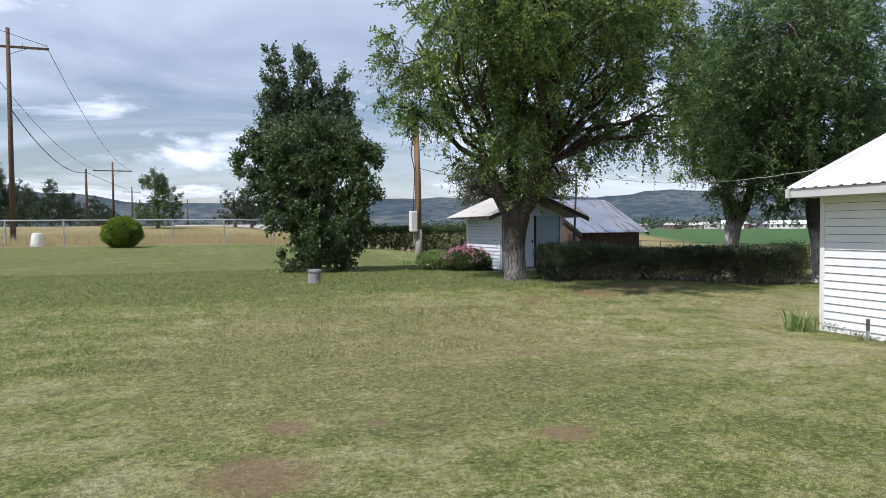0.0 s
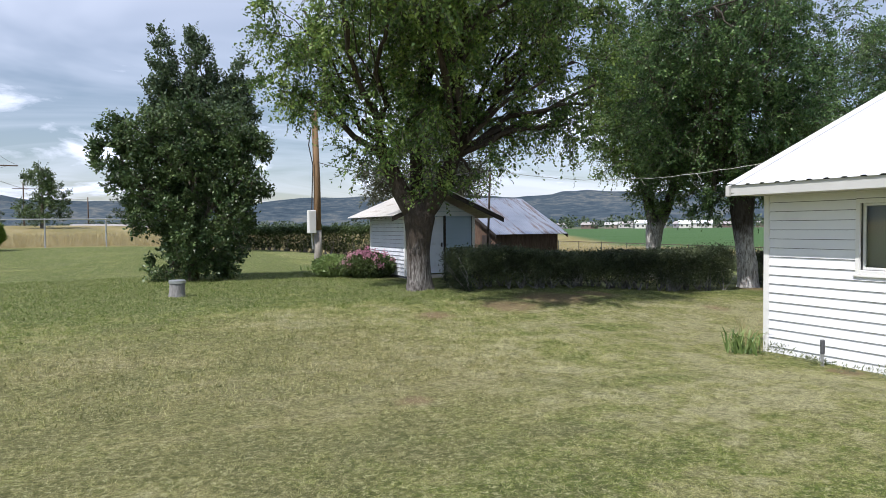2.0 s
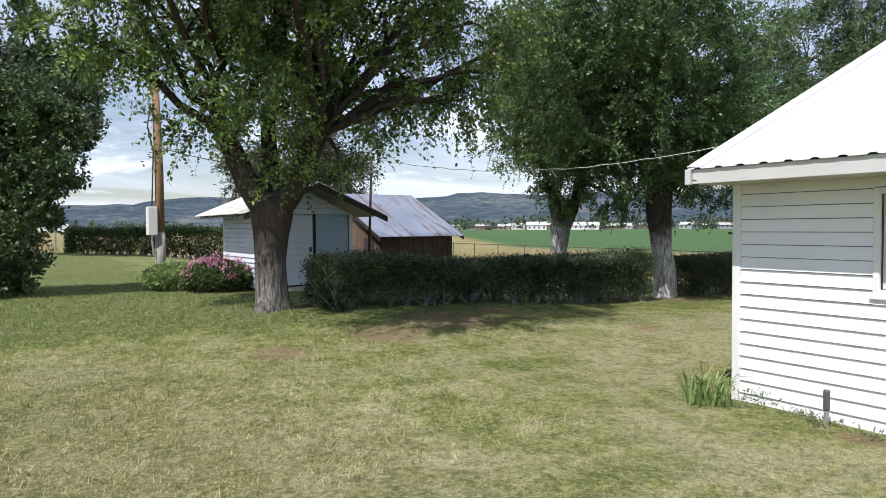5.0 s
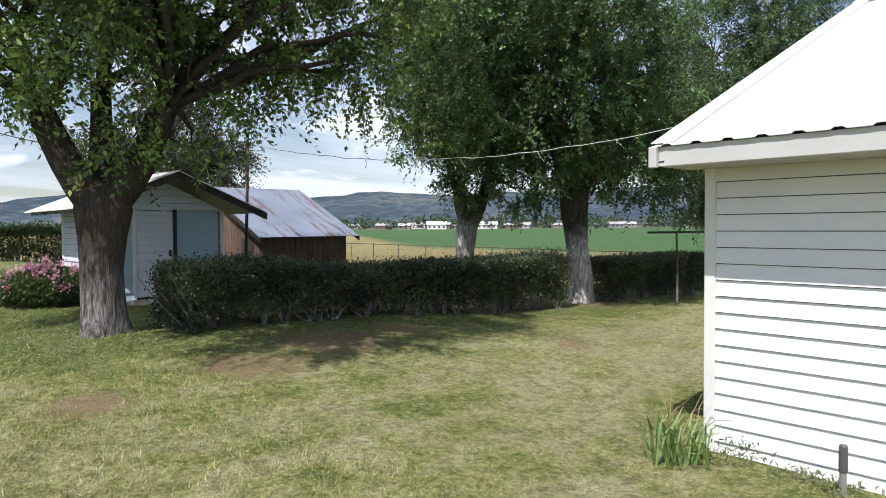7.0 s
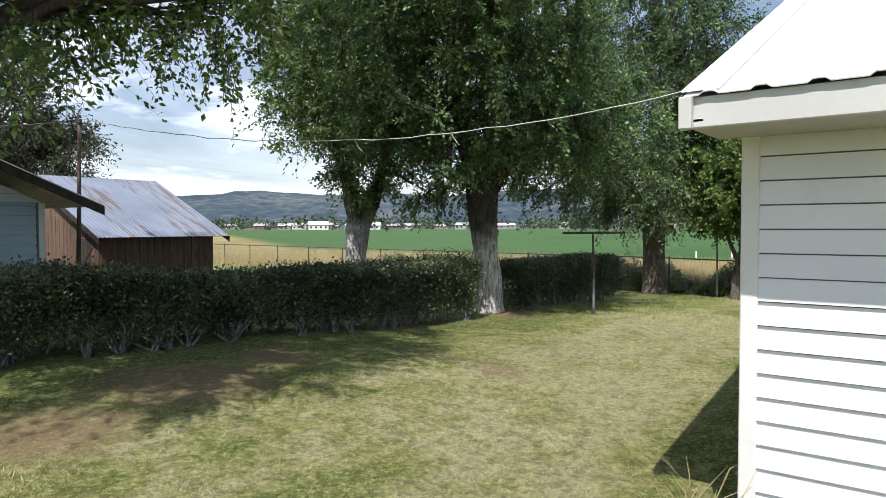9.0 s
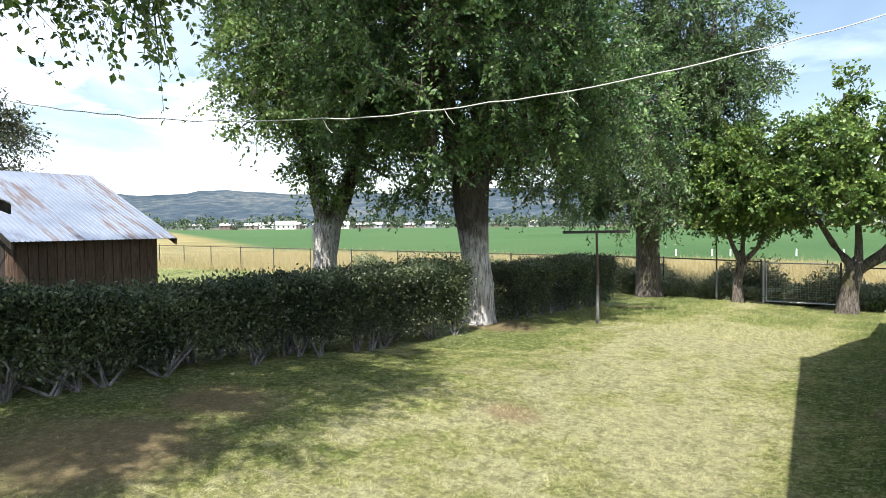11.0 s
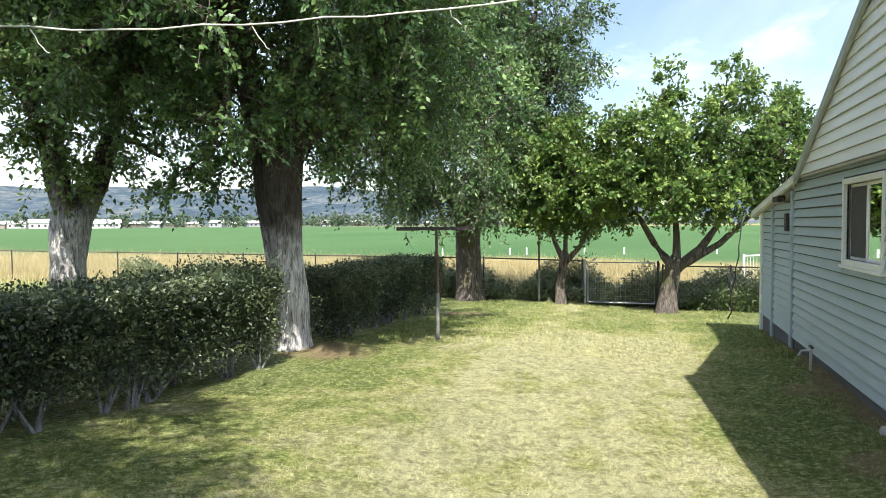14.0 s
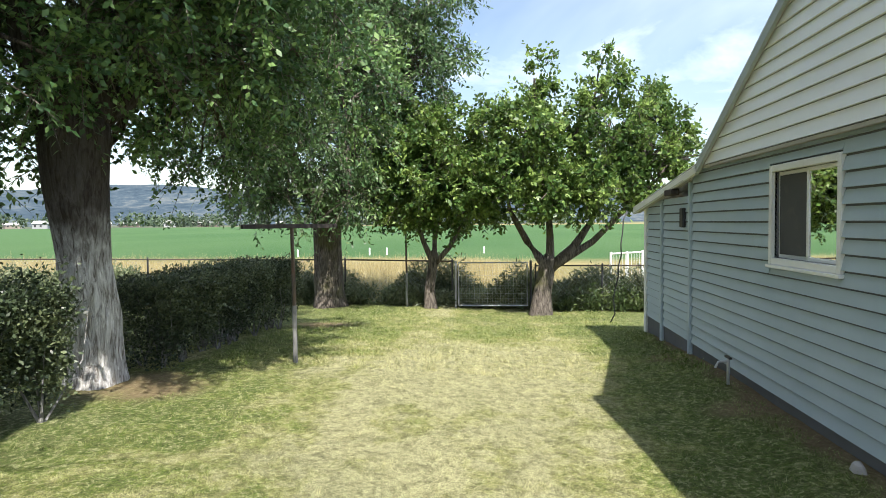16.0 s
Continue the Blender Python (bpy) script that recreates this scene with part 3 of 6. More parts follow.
def limb(geo, a, b, r0, r1, rng, bend=0.12, steps=7, sides=7, sag=0.0):
    a, b = Vector(a), Vector(b)
    length = (b - a).length
    off = Vector(rng.normal(size=3)) * bend * length
    pts, rad = [], []
    for i in range(steps + 1):
        f = i / steps
        p = a.lerp(b, f) + off * math.sin(math.pi * f) * 0.7 + Vector((0, 0, 1)) * (sag * length * math.sin(math.pi * f))
        pts.append(p + Vector(rng.normal(size=3)) * 0.02 * length * math.sin(math.pi * f))
        rad.append(r0 + (r1 - r0) * f ** 0.8)
    geo.tube(pts, rad, sides, 0.07, rng)
    return pts


def build_tree(name, label, category, at, trunk, lobes, leaf_mat, bark_mat, tips=300, twigs=12, leaves=13, length=0.7, droop=0.5,
               size=0.09, narrow=0.5, seed=1, limb_r=0.16, shell=0.35, fan=0.75, group="", limbs_mat=None, forks=(), branch_every=3):
    """A tree: trunk points (x, y, z, radius) from the ground, limbs to each lobe, and leafy sprays."""
    rng = np.random.default_rng(seed)
    x0, y0 = at
    z0 = float(ground_z(np.array(x0), np.array(y0)))
    tree = thing(name, label, category, group, at=(x0, y0, z0 - 0.03))
    g = Geo()
    sides = 18
    pts = [(p[0], p[1], p[2]) for p in trunk]
    fine, rad = [], []
    for i in range(len(trunk) - 1):
        for s in range(4):
            f = s / 4
            fine.append(Vector(pts[i]).lerp(Vector(pts[i + 1]), f))
            rad.append(trunk[i][3] * (1 - f) + trunk[i + 1][3] * f)
    fine.append(Vector(pts[-1])); rad.append(trunk[-1][3])
    ring0 = len(g.v)
    g.tube(fine, rad, sides)
    # buttresses and furrows
    for i in range(len(fine)):
        for s in range(sides):
            v = Vector(g.v[ring0 + i * sides + s])
            c = fine[i]
            a = 2 * math.pi * s / sides
            flare = 1 + 0.20 * math.exp(-c.z / 0.35) * (0.5 + math.cos(3 * a + seed)) + 0.07 * noise.noise((math.cos(a) * 2.2 + seed, math.sin(a) * 2.2, c.z * 0.8))
            g.v[ring0 + i * sides + s] = tuple(c + (v - c) * flare)
    top = Vector(pts[-1])
    heads = []
    for fx, fy, fz, r0, r1 in forks:
        start = top - Vector((0, 0, 0.35)) + Vector((fx, fy, 0)).normalized() * trunk[-1][3] * 0.35
        bend = start.lerp(Vector((fx, fy, fz)), 0.45) + Vector((fx, fy, 0)) * 0.10
        g.tube([start, start.lerp(bend, 0.5), bend, bend.lerp(Vector((fx, fy, fz)), 0.5), Vector((fx, fy, fz))],
               [r0 * 1.08, r0, r0 * 0.85, (r0 + r1) / 2 * 0.9, r1], 11, 0.06, rng)
        heads.append(Vector((fx, fy, fz)))
    part("trunk", g, bark_mat, tree, soft=True)
    tips_p, tips_d = crown_points(lobes, tips, rng, shell)
    centre = np.array([l[:3] for l in lobes])
    near = np.argmin(((tips_p[:, None] - centre[None]) ** 2).sum(-1), axis=1)
    for k, l in enumerate(lobes):
        c = Vector(l[:3])
        start = min(heads, key=lambda h: (h - c).length) if heads else top
        g = Geo()
        main = limb(g, start, c, limb_r * (0.6 + 0.4 * rng.random()), 0.03, rng, 0.10, 8, 8, 0.06)
        for q in np.nonzero(near == k)[0][::branch_every]:
            limb(g, main[int(rng.integers(3, len(main)))], tips_p[q], 0.028, 0.008, rng, 0.12, 5, 5, 0.05)
        part("limb", g, limbs_mat or TWIG, tree, soft=True)
    me, mids, ends = sprays(tips_p, tips_d * np.array([1, 1, 0.6]), rng, twigs, leaves, length, droop, size, leaf_mat, "crown", narrow, fan)
    crown = new("crown", me)
    crown.parent = tree
    # thin twigs that carry the leaves, each bent once
    a = np.repeat(tips_p, twigs, 0)
    sd = np.cross(ends - a, rng.normal(size=a.shape))
    sd /= np.maximum(np.linalg.norm(sd, axis=1, keepdims=True), 1e-6)
    v = np.stack([a - sd * 0.006, a + sd * 0.006, mids + sd * 0.0045, mids - sd * 0.0045, mids - sd * 0.0045, mids + sd * 0.0045, ends + sd * 0.002, ends - sd * 0.002], 1)
    stalks = new("twig_stuff", quads("twig_stuff", v.reshape(-1, 3), 2 * len(a), 4, TWIG))
    stalks.parent = tree
    tagged(stalks, kind="stuff")
    return tree


# ---- house ----
HX, HY, HB = 11.39, 9.23, -0.02          # west wall, north wall, bottom of the siding
WALL_TOP = 2.45
RIDGE_X, RIDGE_Z = 15.95, 4.86
EAST_X, END_X = 21.16, 23.81
SOUTH_Y = -1.0
EAVE_X, EAVE_Z = 10.76, 2.58
EAST_EAVE_X, EAST_EAVE_Z, EAST_RAKE_Y = 20.66, 2.49, 9.35
RAKE_Y = 9.40


def board_x(geo, x0, x1, y, z0, z1, proud, cut0=0.0, cut1=0.0):
    """A lap board facing +y: its lower edge stands proud. cut0, cut1: how far the upper corners draw in."""
    # the gap left below the lip shows the dark wall as painted contact shade
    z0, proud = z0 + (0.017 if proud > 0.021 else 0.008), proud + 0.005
    a = [(x0, y, z0), (x0, y + proud, z0), (x0 + cut0, y + 0.004, z1), (x0 + cut0, y, z1)]
    b = [(x1, y, z0), (x1, y + proud, z0), (x1 - cut1, y + 0.004, z1), (x1 - cut1, y, z1)]
    geo.add(a + b, [(0, 1, 2, 3), (7, 6, 5, 4), (0, 4, 5, 1), (1, 5, 6, 2), (2, 6, 7, 3), (3, 7, 4, 0)])


def board_y(geo, y0, y1, x, z0, z1, proud):
    """A lap board facing -x."""
    # same dark gap, standing for the shade under the lip
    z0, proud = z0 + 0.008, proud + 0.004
    a = [(x, y0, z0), (x - proud, y0, z0), (x - 0.004, y0, z1), (x, y0, z1)]
    b = [(x, y1, z0), (x - proud, y1, z0), (x - 0.004, y1, z1), (x, y1, z1)]
    geo.add(a + b, [(3, 2, 1, 0), (4, 5, 6, 7), (1, 5, 4, 0), (2, 6, 5, 1), (3, 7, 6, 2), (0, 4, 7, 3)])


def siding(parent, boards, mat, name="siding_board"):
    for fn, args in boards:
        g = Geo()
        fn(g, *args)
        part(name, g, mat, parent)


def spans(lo, hi, holes, z0, z1):
    """The stretches of a course from lo to hi that openings (a, b, bottom, top) leave free."""
    out = [(lo, hi)]
    for a, b, zb, zt in holes:
        if z1 > zb + 0.01 and z0 < zt - 0.01:
            nxt = []
            for p, q in out:
                if b <= p or a >= q:
                    nxt.append((p, q))
                else:
                    if a > p:
                        nxt.append((p, a))
                    if b < q:
                        nxt.append((b, q))
            out = nxt
    return out


def wall_with_hole(geo, u0, u1, z0, z1, hole, place, t):
    """A thick wall with one opening; place(u, w, z) gives the corner at depth w."""
    a, b, zb, zt = hole
    for p, q, r, s in ((u0, a, z0, z1), (b, u1, z0, z1), (a, b, z0, zb), (a, b, zt, z1)):
        c = [place(p, 0, r), place(q, 0, r), place(q, t, r), place(p, t, r), place(p, 0, s), place(q, 0, s), place(q, t, s), place(p, t, s)]
        geo.add(c, [(0, 3, 2, 1), (4, 5, 6, 7), (0, 1, 5, 4), (1, 2, 6, 5), (2, 3, 7, 6), (3, 0, 4, 7)])


def ribbed_panel(u0, u1, ribs, low, high, along, up_from, up_to, height=0.017):
    """One roof sheet: ribs run up the slope. low, high: the points where the sheet's first edge starts and ends."""
    g = Geo()
    low, high, along = Vector(low), Vector(high), Vector(along)
    nor = along.cross(high - low).normalized()
    if nor.z < 0:
        nor = -nor
    prof = []
    w = (u1 - u0) / ribs
    for k in range(ribs):
        s = u0 + k * w
        for f, h in ((0.0, 0), (0.30, 0), (0.40, 1), (0.60, 1), (0.70, 0)):
            prof.append((s + f * w, h * height))
    prof.append((u1, 0))
    n = len(prof)
    for base in (low, high):
        for u, h in prof:
            g.v.append(tuple(base + along * u + nor * h))
    for base in (low, high):
        for u, h in prof:
            g.v.append(tuple(base + along * u + nor * (h - 0.006)))
    for i in range(n - 1):
        g.f.append((i, i + 1, n + i + 1, n + i))
        g.f.append((2 * n + i, 3 * n + i, 3 * n + i + 1, 2 * n + i + 1))
        g.f.append((i, 2 * n + i, 2 * n + i + 1, i + 1))
        g.f.append((n + i, n + i + 1, 3 * n + i + 1, 3 * n + i))
    g.f += [(0, n, 3 * n, 2 * n), (n - 1, 3 * n - 1, 4 * n - 1, 2 * n - 1)]
    return g


def window(house, hole, place, label, panes, curtain=None, screen=None):
    """A sliding window in a wall's opening: casing, sashes and panes."""
    a, b, zb, zt = hole
    win = thing("window", label, "window")
    win.parent = house
    del win["category"]

    def bar(u0, u1, w0, w1, z0, z1, mat, name, parent=win, lab=""):
        g = Geo()
        c = [place(u0, w0, z0), place(u1, w0, z0), place(u1, w1, z0), place(u0, w1, z0), place(u0, w0, z1), place(u1, w0, z1), place(u1, w1, z1), place(u0, w1, z1)]
        g.add(c, [(0, 3, 2, 1), (4, 5, 6, 7), (0, 1, 5, 4), (1, 2, 6, 5), (2, 3, 7, 6), (3, 0, 4, 7)])
        return bevelled(part(name, g, mat, parent, lab), 0.005)

    c = 0.06
    for u0, u1, z0, z1 in ((a - c, a, zb - c, zt + c), (b, b + c, zb - c, zt + c), (a, b, zt, zt + c), (a, b, zb - c, zb)):
        bar(u0, u1, -0.035, 0.02, z0, z1, TRIM, "casing")
    bar(a - c - 0.02, b + c + 0.02, -0.055, 0.0, zb - c - 0.03, zb - c, TRIM, "sill")
    s = 0.035
    w = (b - a) / panes
    for k in range(panes):
        p, q, dep = a + k * w, a + (k + 1) * w, 0.012 + 0.022 * k
        for u0, u1, z0, z1 in ((p, p + s, zb, zt), (q - s, q, zb, zt), (p + s, q - s, zt - s, zt), (p + s, q - s, zb, zb + s)):
            bar(u0, u1, dep, dep + 0.03, z0, z1, TRIM, "sash")
        pane = bar(p + s, q - s, dep + 0.012, dep + 0.017, zb + s, zt - s, GLASS, "pane")
        pane.visible_shadow = False
        if screen == k:
            bar(p + s, q - s, dep - 0.006, dep - 0.003, zb + s, zt - s, SCREEN, "insect_screen", win, "dark mesh insect screen")
    if curtain:
        bar(a, b, 0.13, 0.14, zb, zt, CURTAIN, "curtain", win, "drawn beige curtain")
    return win


def build_house():
    house = thing("house", "white and blue-grey sided house with a ribbed white metal roof", "house")
    # west wall
    west_hole = (6.55, 7.77, 1.36, 2.26)
    wp = lambda u, w, z: (HX + w, u, z)
    g = Geo()
    wall_with_hole(g, SOUTH_Y, HY, HB - 0.25, WALL_TOP + 0.1, west_hole, wp, 0.12)
    wall = part("wall", g, LAP_SHADE, house, "white painted wall with narrow lap siding")
    course = 0.137
    z, boards = HB, []
    hole = (west_hole[0] - 0.06, west_hole[1] + 0.06, west_hole[2] - 0.09, west_hole[3] + 0.06)
    while z < WALL_TOP - 0.02:
        for za, zb_ in ((z, hole[2]), (hole[3], z + course)):
            if z < hole[2] < z + course and zb_ == hole[2] or z < hole[3] < z + course and za == hole[3]:
                boards.append((board_y, (hole[0], hole[1], HX - 0.002, za, min(zb_, WALL_TOP + 0.05), 0.020)))
        for p, q in spans(SOUTH_Y, HY - 0.06, [hole], z, z + course):
            boards.append((board_y, (p, q, HX - 0.002, z, min(z + course, WALL_TOP + 0.05), 0.020)))
        z += course
    siding(wall, boards, WHITE)
    window(house, west_hole, wp, "white-framed sliding window with a drawn curtain", 2, curtain=True)
    # north wall, with the low extension
    north_hole = (17.43, 18.61, 1.47, 2.24)
    np_ = lambda u, w, z: (u, HY - w, z)
    g = Geo()
    wall_with_hole(g, HX + 0.12, EAST_X, HB - 0.2, WALL_TOP, north_hole, np_, 0.12)
    wall = part("wall", g, LAP_SHADE, house, "blue-grey lap-sided wall")
    course = 0.120
    z, boards = HB + 0.245, []
    hole = (north_hole[0] - 0.06, north_hole[1] + 0.06, north_hole[2] - 0.09, north_hole[3] + 0.06)
    while z < WALL_TOP - 0.03:
        top = min(z + course, WALL_TOP)
        for za, zb_ in ((z, hole[2]), (hole[3], z + course)):
            if z < hole[2] < z + course and zb_ == hole[2] or z < hole[3] < z + course and za == hole[3]:
                boards.append((board_x, (hole[0], hole[1], HY + 0.002, za, min(zb_, WALL_TOP), 0.022)))
        for p, q in spans(HX + 0.06, EAST_X - 0.03, [hole], z, z + course):
            boards.append((board_x, (p, q, HY + 0.002, z, top, 0.022)))
        z += course
    siding(wall, boards, BLUE)
    window(house, north_hole, np_, "white sliding window with one dark insect screen", 2, screen=1)
    g = Geo().box((EAST_X, HY - 0.12, HB - 0.2), (END_X, HY, 2.13))
    ext = part("wall", g, LAP_SHADE, house, "blue-grey sided extension wall")
    z, boards = HB + 0.245, []
    while z < 2.10:
        top = min(z + course, 2.13 if z > 1.9 else z + course)
        for p, q in ((EAST_X + 0.07, 22.62), (22.70, END_X - 0.10)):
            boards.append((board_x, (p, q, HY + 0.002, z, top, 0.022)))
        z += course
    siding(ext, boards, BLUE)
    for x in (EAST_X - 0.03, 22.62):
        bevelled(part("downpipe", Geo().box((x, HY + 0.003, HB), (x + 0.075, HY + 0.055, 2.30 if x < 22 else 2.1)), BLUE, house), 0.01)
    bevelled(part("corner_board", Geo().box((END_X - 0.10, HY - 0.12, HB - 0.2), (END_X + 0.03, HY + 0.045, 2.02)), TRIM, house), 0.006)
    bevelled(part("corner_board", Geo().box((HX - 0.035, HY - 0.06, HB - 0.02), (HX + 0.0, HY + 0.035, WALL_TOP)), TRIM, house), 0.006)
    bevelled(part("corner_board", Geo().box((HX + 0.001, HY + 0.003, HB - 0.02), (HX + 0.06, HY + 0.035, WALL_TOP)), TRIM, house), 0.006)
    bevelled(part("wall_vent", Geo().box((21.42, HY + 0.02, 1.72), (21.56, HY + 0.07, 1.98)), DARK_METAL, house, "small dark wall vent"), 0.01)
    # rest of the shell, never in view
    part("wall", Geo().box((END_X - 0.12, SOUTH_Y, HB - 0.2), (END_X, HY - 0.12, 2.0)), BLUE, house)
    part("wall", Geo().box((HX + 0.12, SOUTH_Y, HB - 0.2), (END_X - 0.12, SOUTH_Y + 0.12, 2.0)), BLUE, house)
    part("foundation", Geo().box((HX + 0.03, HY - 0.10, -0.5), (END_X - 0.03, HY - 0.03, HB + 0.24)), CONCRETE, house, "dark rough foundation strip")
    part("inner_floor", Geo().box((HX + 0.13, SOUTH_Y + 0.13, 0.2), (END_X - 0.13, HY - 0.13, 0.25)), PLANK, house)
    # cream gable above the north wall, proud of it
    y = HY + 0.055
    slope = (RIDGE_Z - EAVE_Z) / (RIDGE_X - EAVE_X)
    lo = lambda z: EAVE_X + (z - EAVE_Z + 0.10) / slope
    fall = (RIDGE_Z - EAST_EAVE_Z) / (EAST_EAVE_X - RIDGE_X)
    hi = lambda z: EAST_EAVE_X - (z - EAST_EAVE_Z + 0.10) / fall
    gb = 2.46
    end = hi(gb)
    g = Geo().prism([(HX - 0.02, HY - 0.1, gb), (end, HY - 0.1, gb), (hi(gb + 0.17), HY - 0.1, gb + 0.17), (RIDGE_X, HY - 0.1, RIDGE_Z - 0.08), (lo(gb + 0.17), HY - 0.1, gb + 0.17)], (0, y - HY + 0.098, 0))
    gable = part("gable", g, LAP_SHADE, house, "cream vinyl-sided gable")
    z, c2, boards = gb, 0.128, []
    while z < RIDGE_Z - 0.25:
        x0, x1 = max(HX - 0.02, lo(z)), hi(z)
        t0, t1 = max(HX - 0.02, lo(z + c2)), hi(z + c2)
        boards.append((board_x, (x0, x1, y, z, z + c2, 0.020, t0 - x0, x1 - t1)))
        z += c2
    siding(gable, boards, GABLE_WHITE)
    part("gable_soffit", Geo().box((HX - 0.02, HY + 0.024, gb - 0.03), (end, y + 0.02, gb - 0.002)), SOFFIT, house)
    # roof sheets, west slope and east slope
    n = 11
    width = (RAKE_Y - SOUTH_Y + 0.3) / n
    for k in range(n):
        u0 = k * width
        part("roof_sheet", ribbed_panel(u0, u0 + width, 4, (EAVE_X - 0.03, RAKE_Y, EAVE_Z), (RIDGE_X, RAKE_Y, RIDGE_Z), (0, -1, 0), 0, 1), WHITE_ROOF, house)
        part("roof_sheet", ribbed_panel(u0, u0 + width, 4, (EAST_EAVE_X, EAST_RAKE_Y, EAST_EAVE_Z), (RIDGE_X, EAST_RAKE_Y, RIDGE_Z), (0, -1, 0), 0, 1), WHITE_ROOF, house)
    for k in range(n):
        u0 = k * width
        part("roof_sheet", ribbed_panel(u0, u0 + width, 4, (24.40, EAST_RAKE_Y, 2.05), (EAST_EAVE_X - 0.05, EAST_RAKE_Y, 2.50), (0, -1, 0), 0, 1), WHITE_ROOF, house)
    part("ridge_cap", Geo().prism([(RIDGE_X - 0.16, RAKE_Y + 0.02, RIDGE_Z - 0.035), (RIDGE_X, RAKE_Y + 0.02, RIDGE_Z + 0.04), (RIDGE_X + 0.16, RAKE_Y + 0.02, RIDGE_Z - 0.035), (RIDGE_X, RAKE_Y + 0.02, RIDGE_Z + 0.015)], (0, SOUTH_Y - RAKE_Y - 0.3, 0)), WHITE_ROOF, house)
    # fascia, soffit and rake trims
    bevelled(part("fascia", Geo().box((EAVE_X, SOUTH_Y - 0.3, 2.42), (EAVE_X + 0.03, RAKE_Y - 0.033, 2.575)), FASCIA, house, "weathered white fascia board"), 0.004)
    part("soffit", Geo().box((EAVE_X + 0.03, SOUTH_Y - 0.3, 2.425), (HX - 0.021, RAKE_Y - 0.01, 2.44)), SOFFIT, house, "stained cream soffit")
    d = 0.02

    def rake(x0, z0, x1, z1, mat, h=0.13, ry=RAKE_Y):
        g = Geo().prism([(x0, ry - 0.03, z0 - h), (x0, ry - 0.03, z0 - d), (x1, ry - 0.03, z1 - d), (x1, ry - 0.03, z1 - h)], (0, 0.035, 0))
        bevelled(part("rake_board", g, mat, house), 0.004)
        g = Geo().prism([(x0, HY + 0.08, z0 - h), (x0, HY + 0.08, z0 - h + 0.012), (x1, HY + 0.08, z1 - h + 0.012), (x1, HY + 0.08, z1 - h)], (0, ry - HY - 0.11, 0))
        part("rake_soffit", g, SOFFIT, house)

    rake(EAVE_X, EAVE_Z, RIDGE_X, RIDGE_Z, TRIM)
    rake(EAST_EAVE_X, EAST_EAVE_Z, RIDGE_X, RIDGE_Z, GREY_TRIM, 0.13, EAST_RAKE_Y)
    rake(24.38, 2.05, EAST_EAVE_X - 0.05, 2.50, TRIM, 0.12, EAST_RAKE_Y)
    bevelled(part("rake_end_cap", Geo().box((EAVE_X - 0.055, RAKE_Y - 0.045, 2.41), (EAVE_X - 0.004, RAKE_Y + 0.02, 2.575)), FASCIA, house), 0.006)
    s0, s1 = (EAVE_X - 0.02, EAVE_Z + 0.022), (RIDGE_X - 0.05, RIDGE_Z + 0.0)
    part("rake_flashing", Geo().prism([(s0[0], RAKE_Y - 0.17, s0[1]), (s0[0], RAKE_Y - 0.17, s0[1] + 0.008), (s1[0], RAKE_Y - 0.17, s1[1] + 0.008), (s1[0], RAKE_Y - 0.17, s1[1])], (0, 0.185, 0)), WHITE_ROOF, house)
    part("soffit", Geo().prism([(EAST_X, HY + 0.025, 2.32), (24.3, HY + 0.025, 1.94), (24.3, HY + 0.025, 1.955), (EAST_X, HY + 0.025, 2.335)], (0, 0.10, 0)), SOFFIT, house)
    bevelled(part("gutter_bracket", Geo().box((21.7, HY + 0.03, 2.16), (22.1, HY + 0.14, 2.24)), DARK_WOOD, house), 0.01)
    # meter cable bracket on the gable
    g = Geo().tube([(15.95, HY + 0.115, 2.85), (15.93, HY + 0.12, 2.95), (15.90, HY + 0.12, 3.4), (16.2, HY + 0.13, 3.78)], [0.035, 0.018, 0.018, 0.03], 8)
    part("service_bracket", g, GALV, house, "small steel service bracket")


build_house()


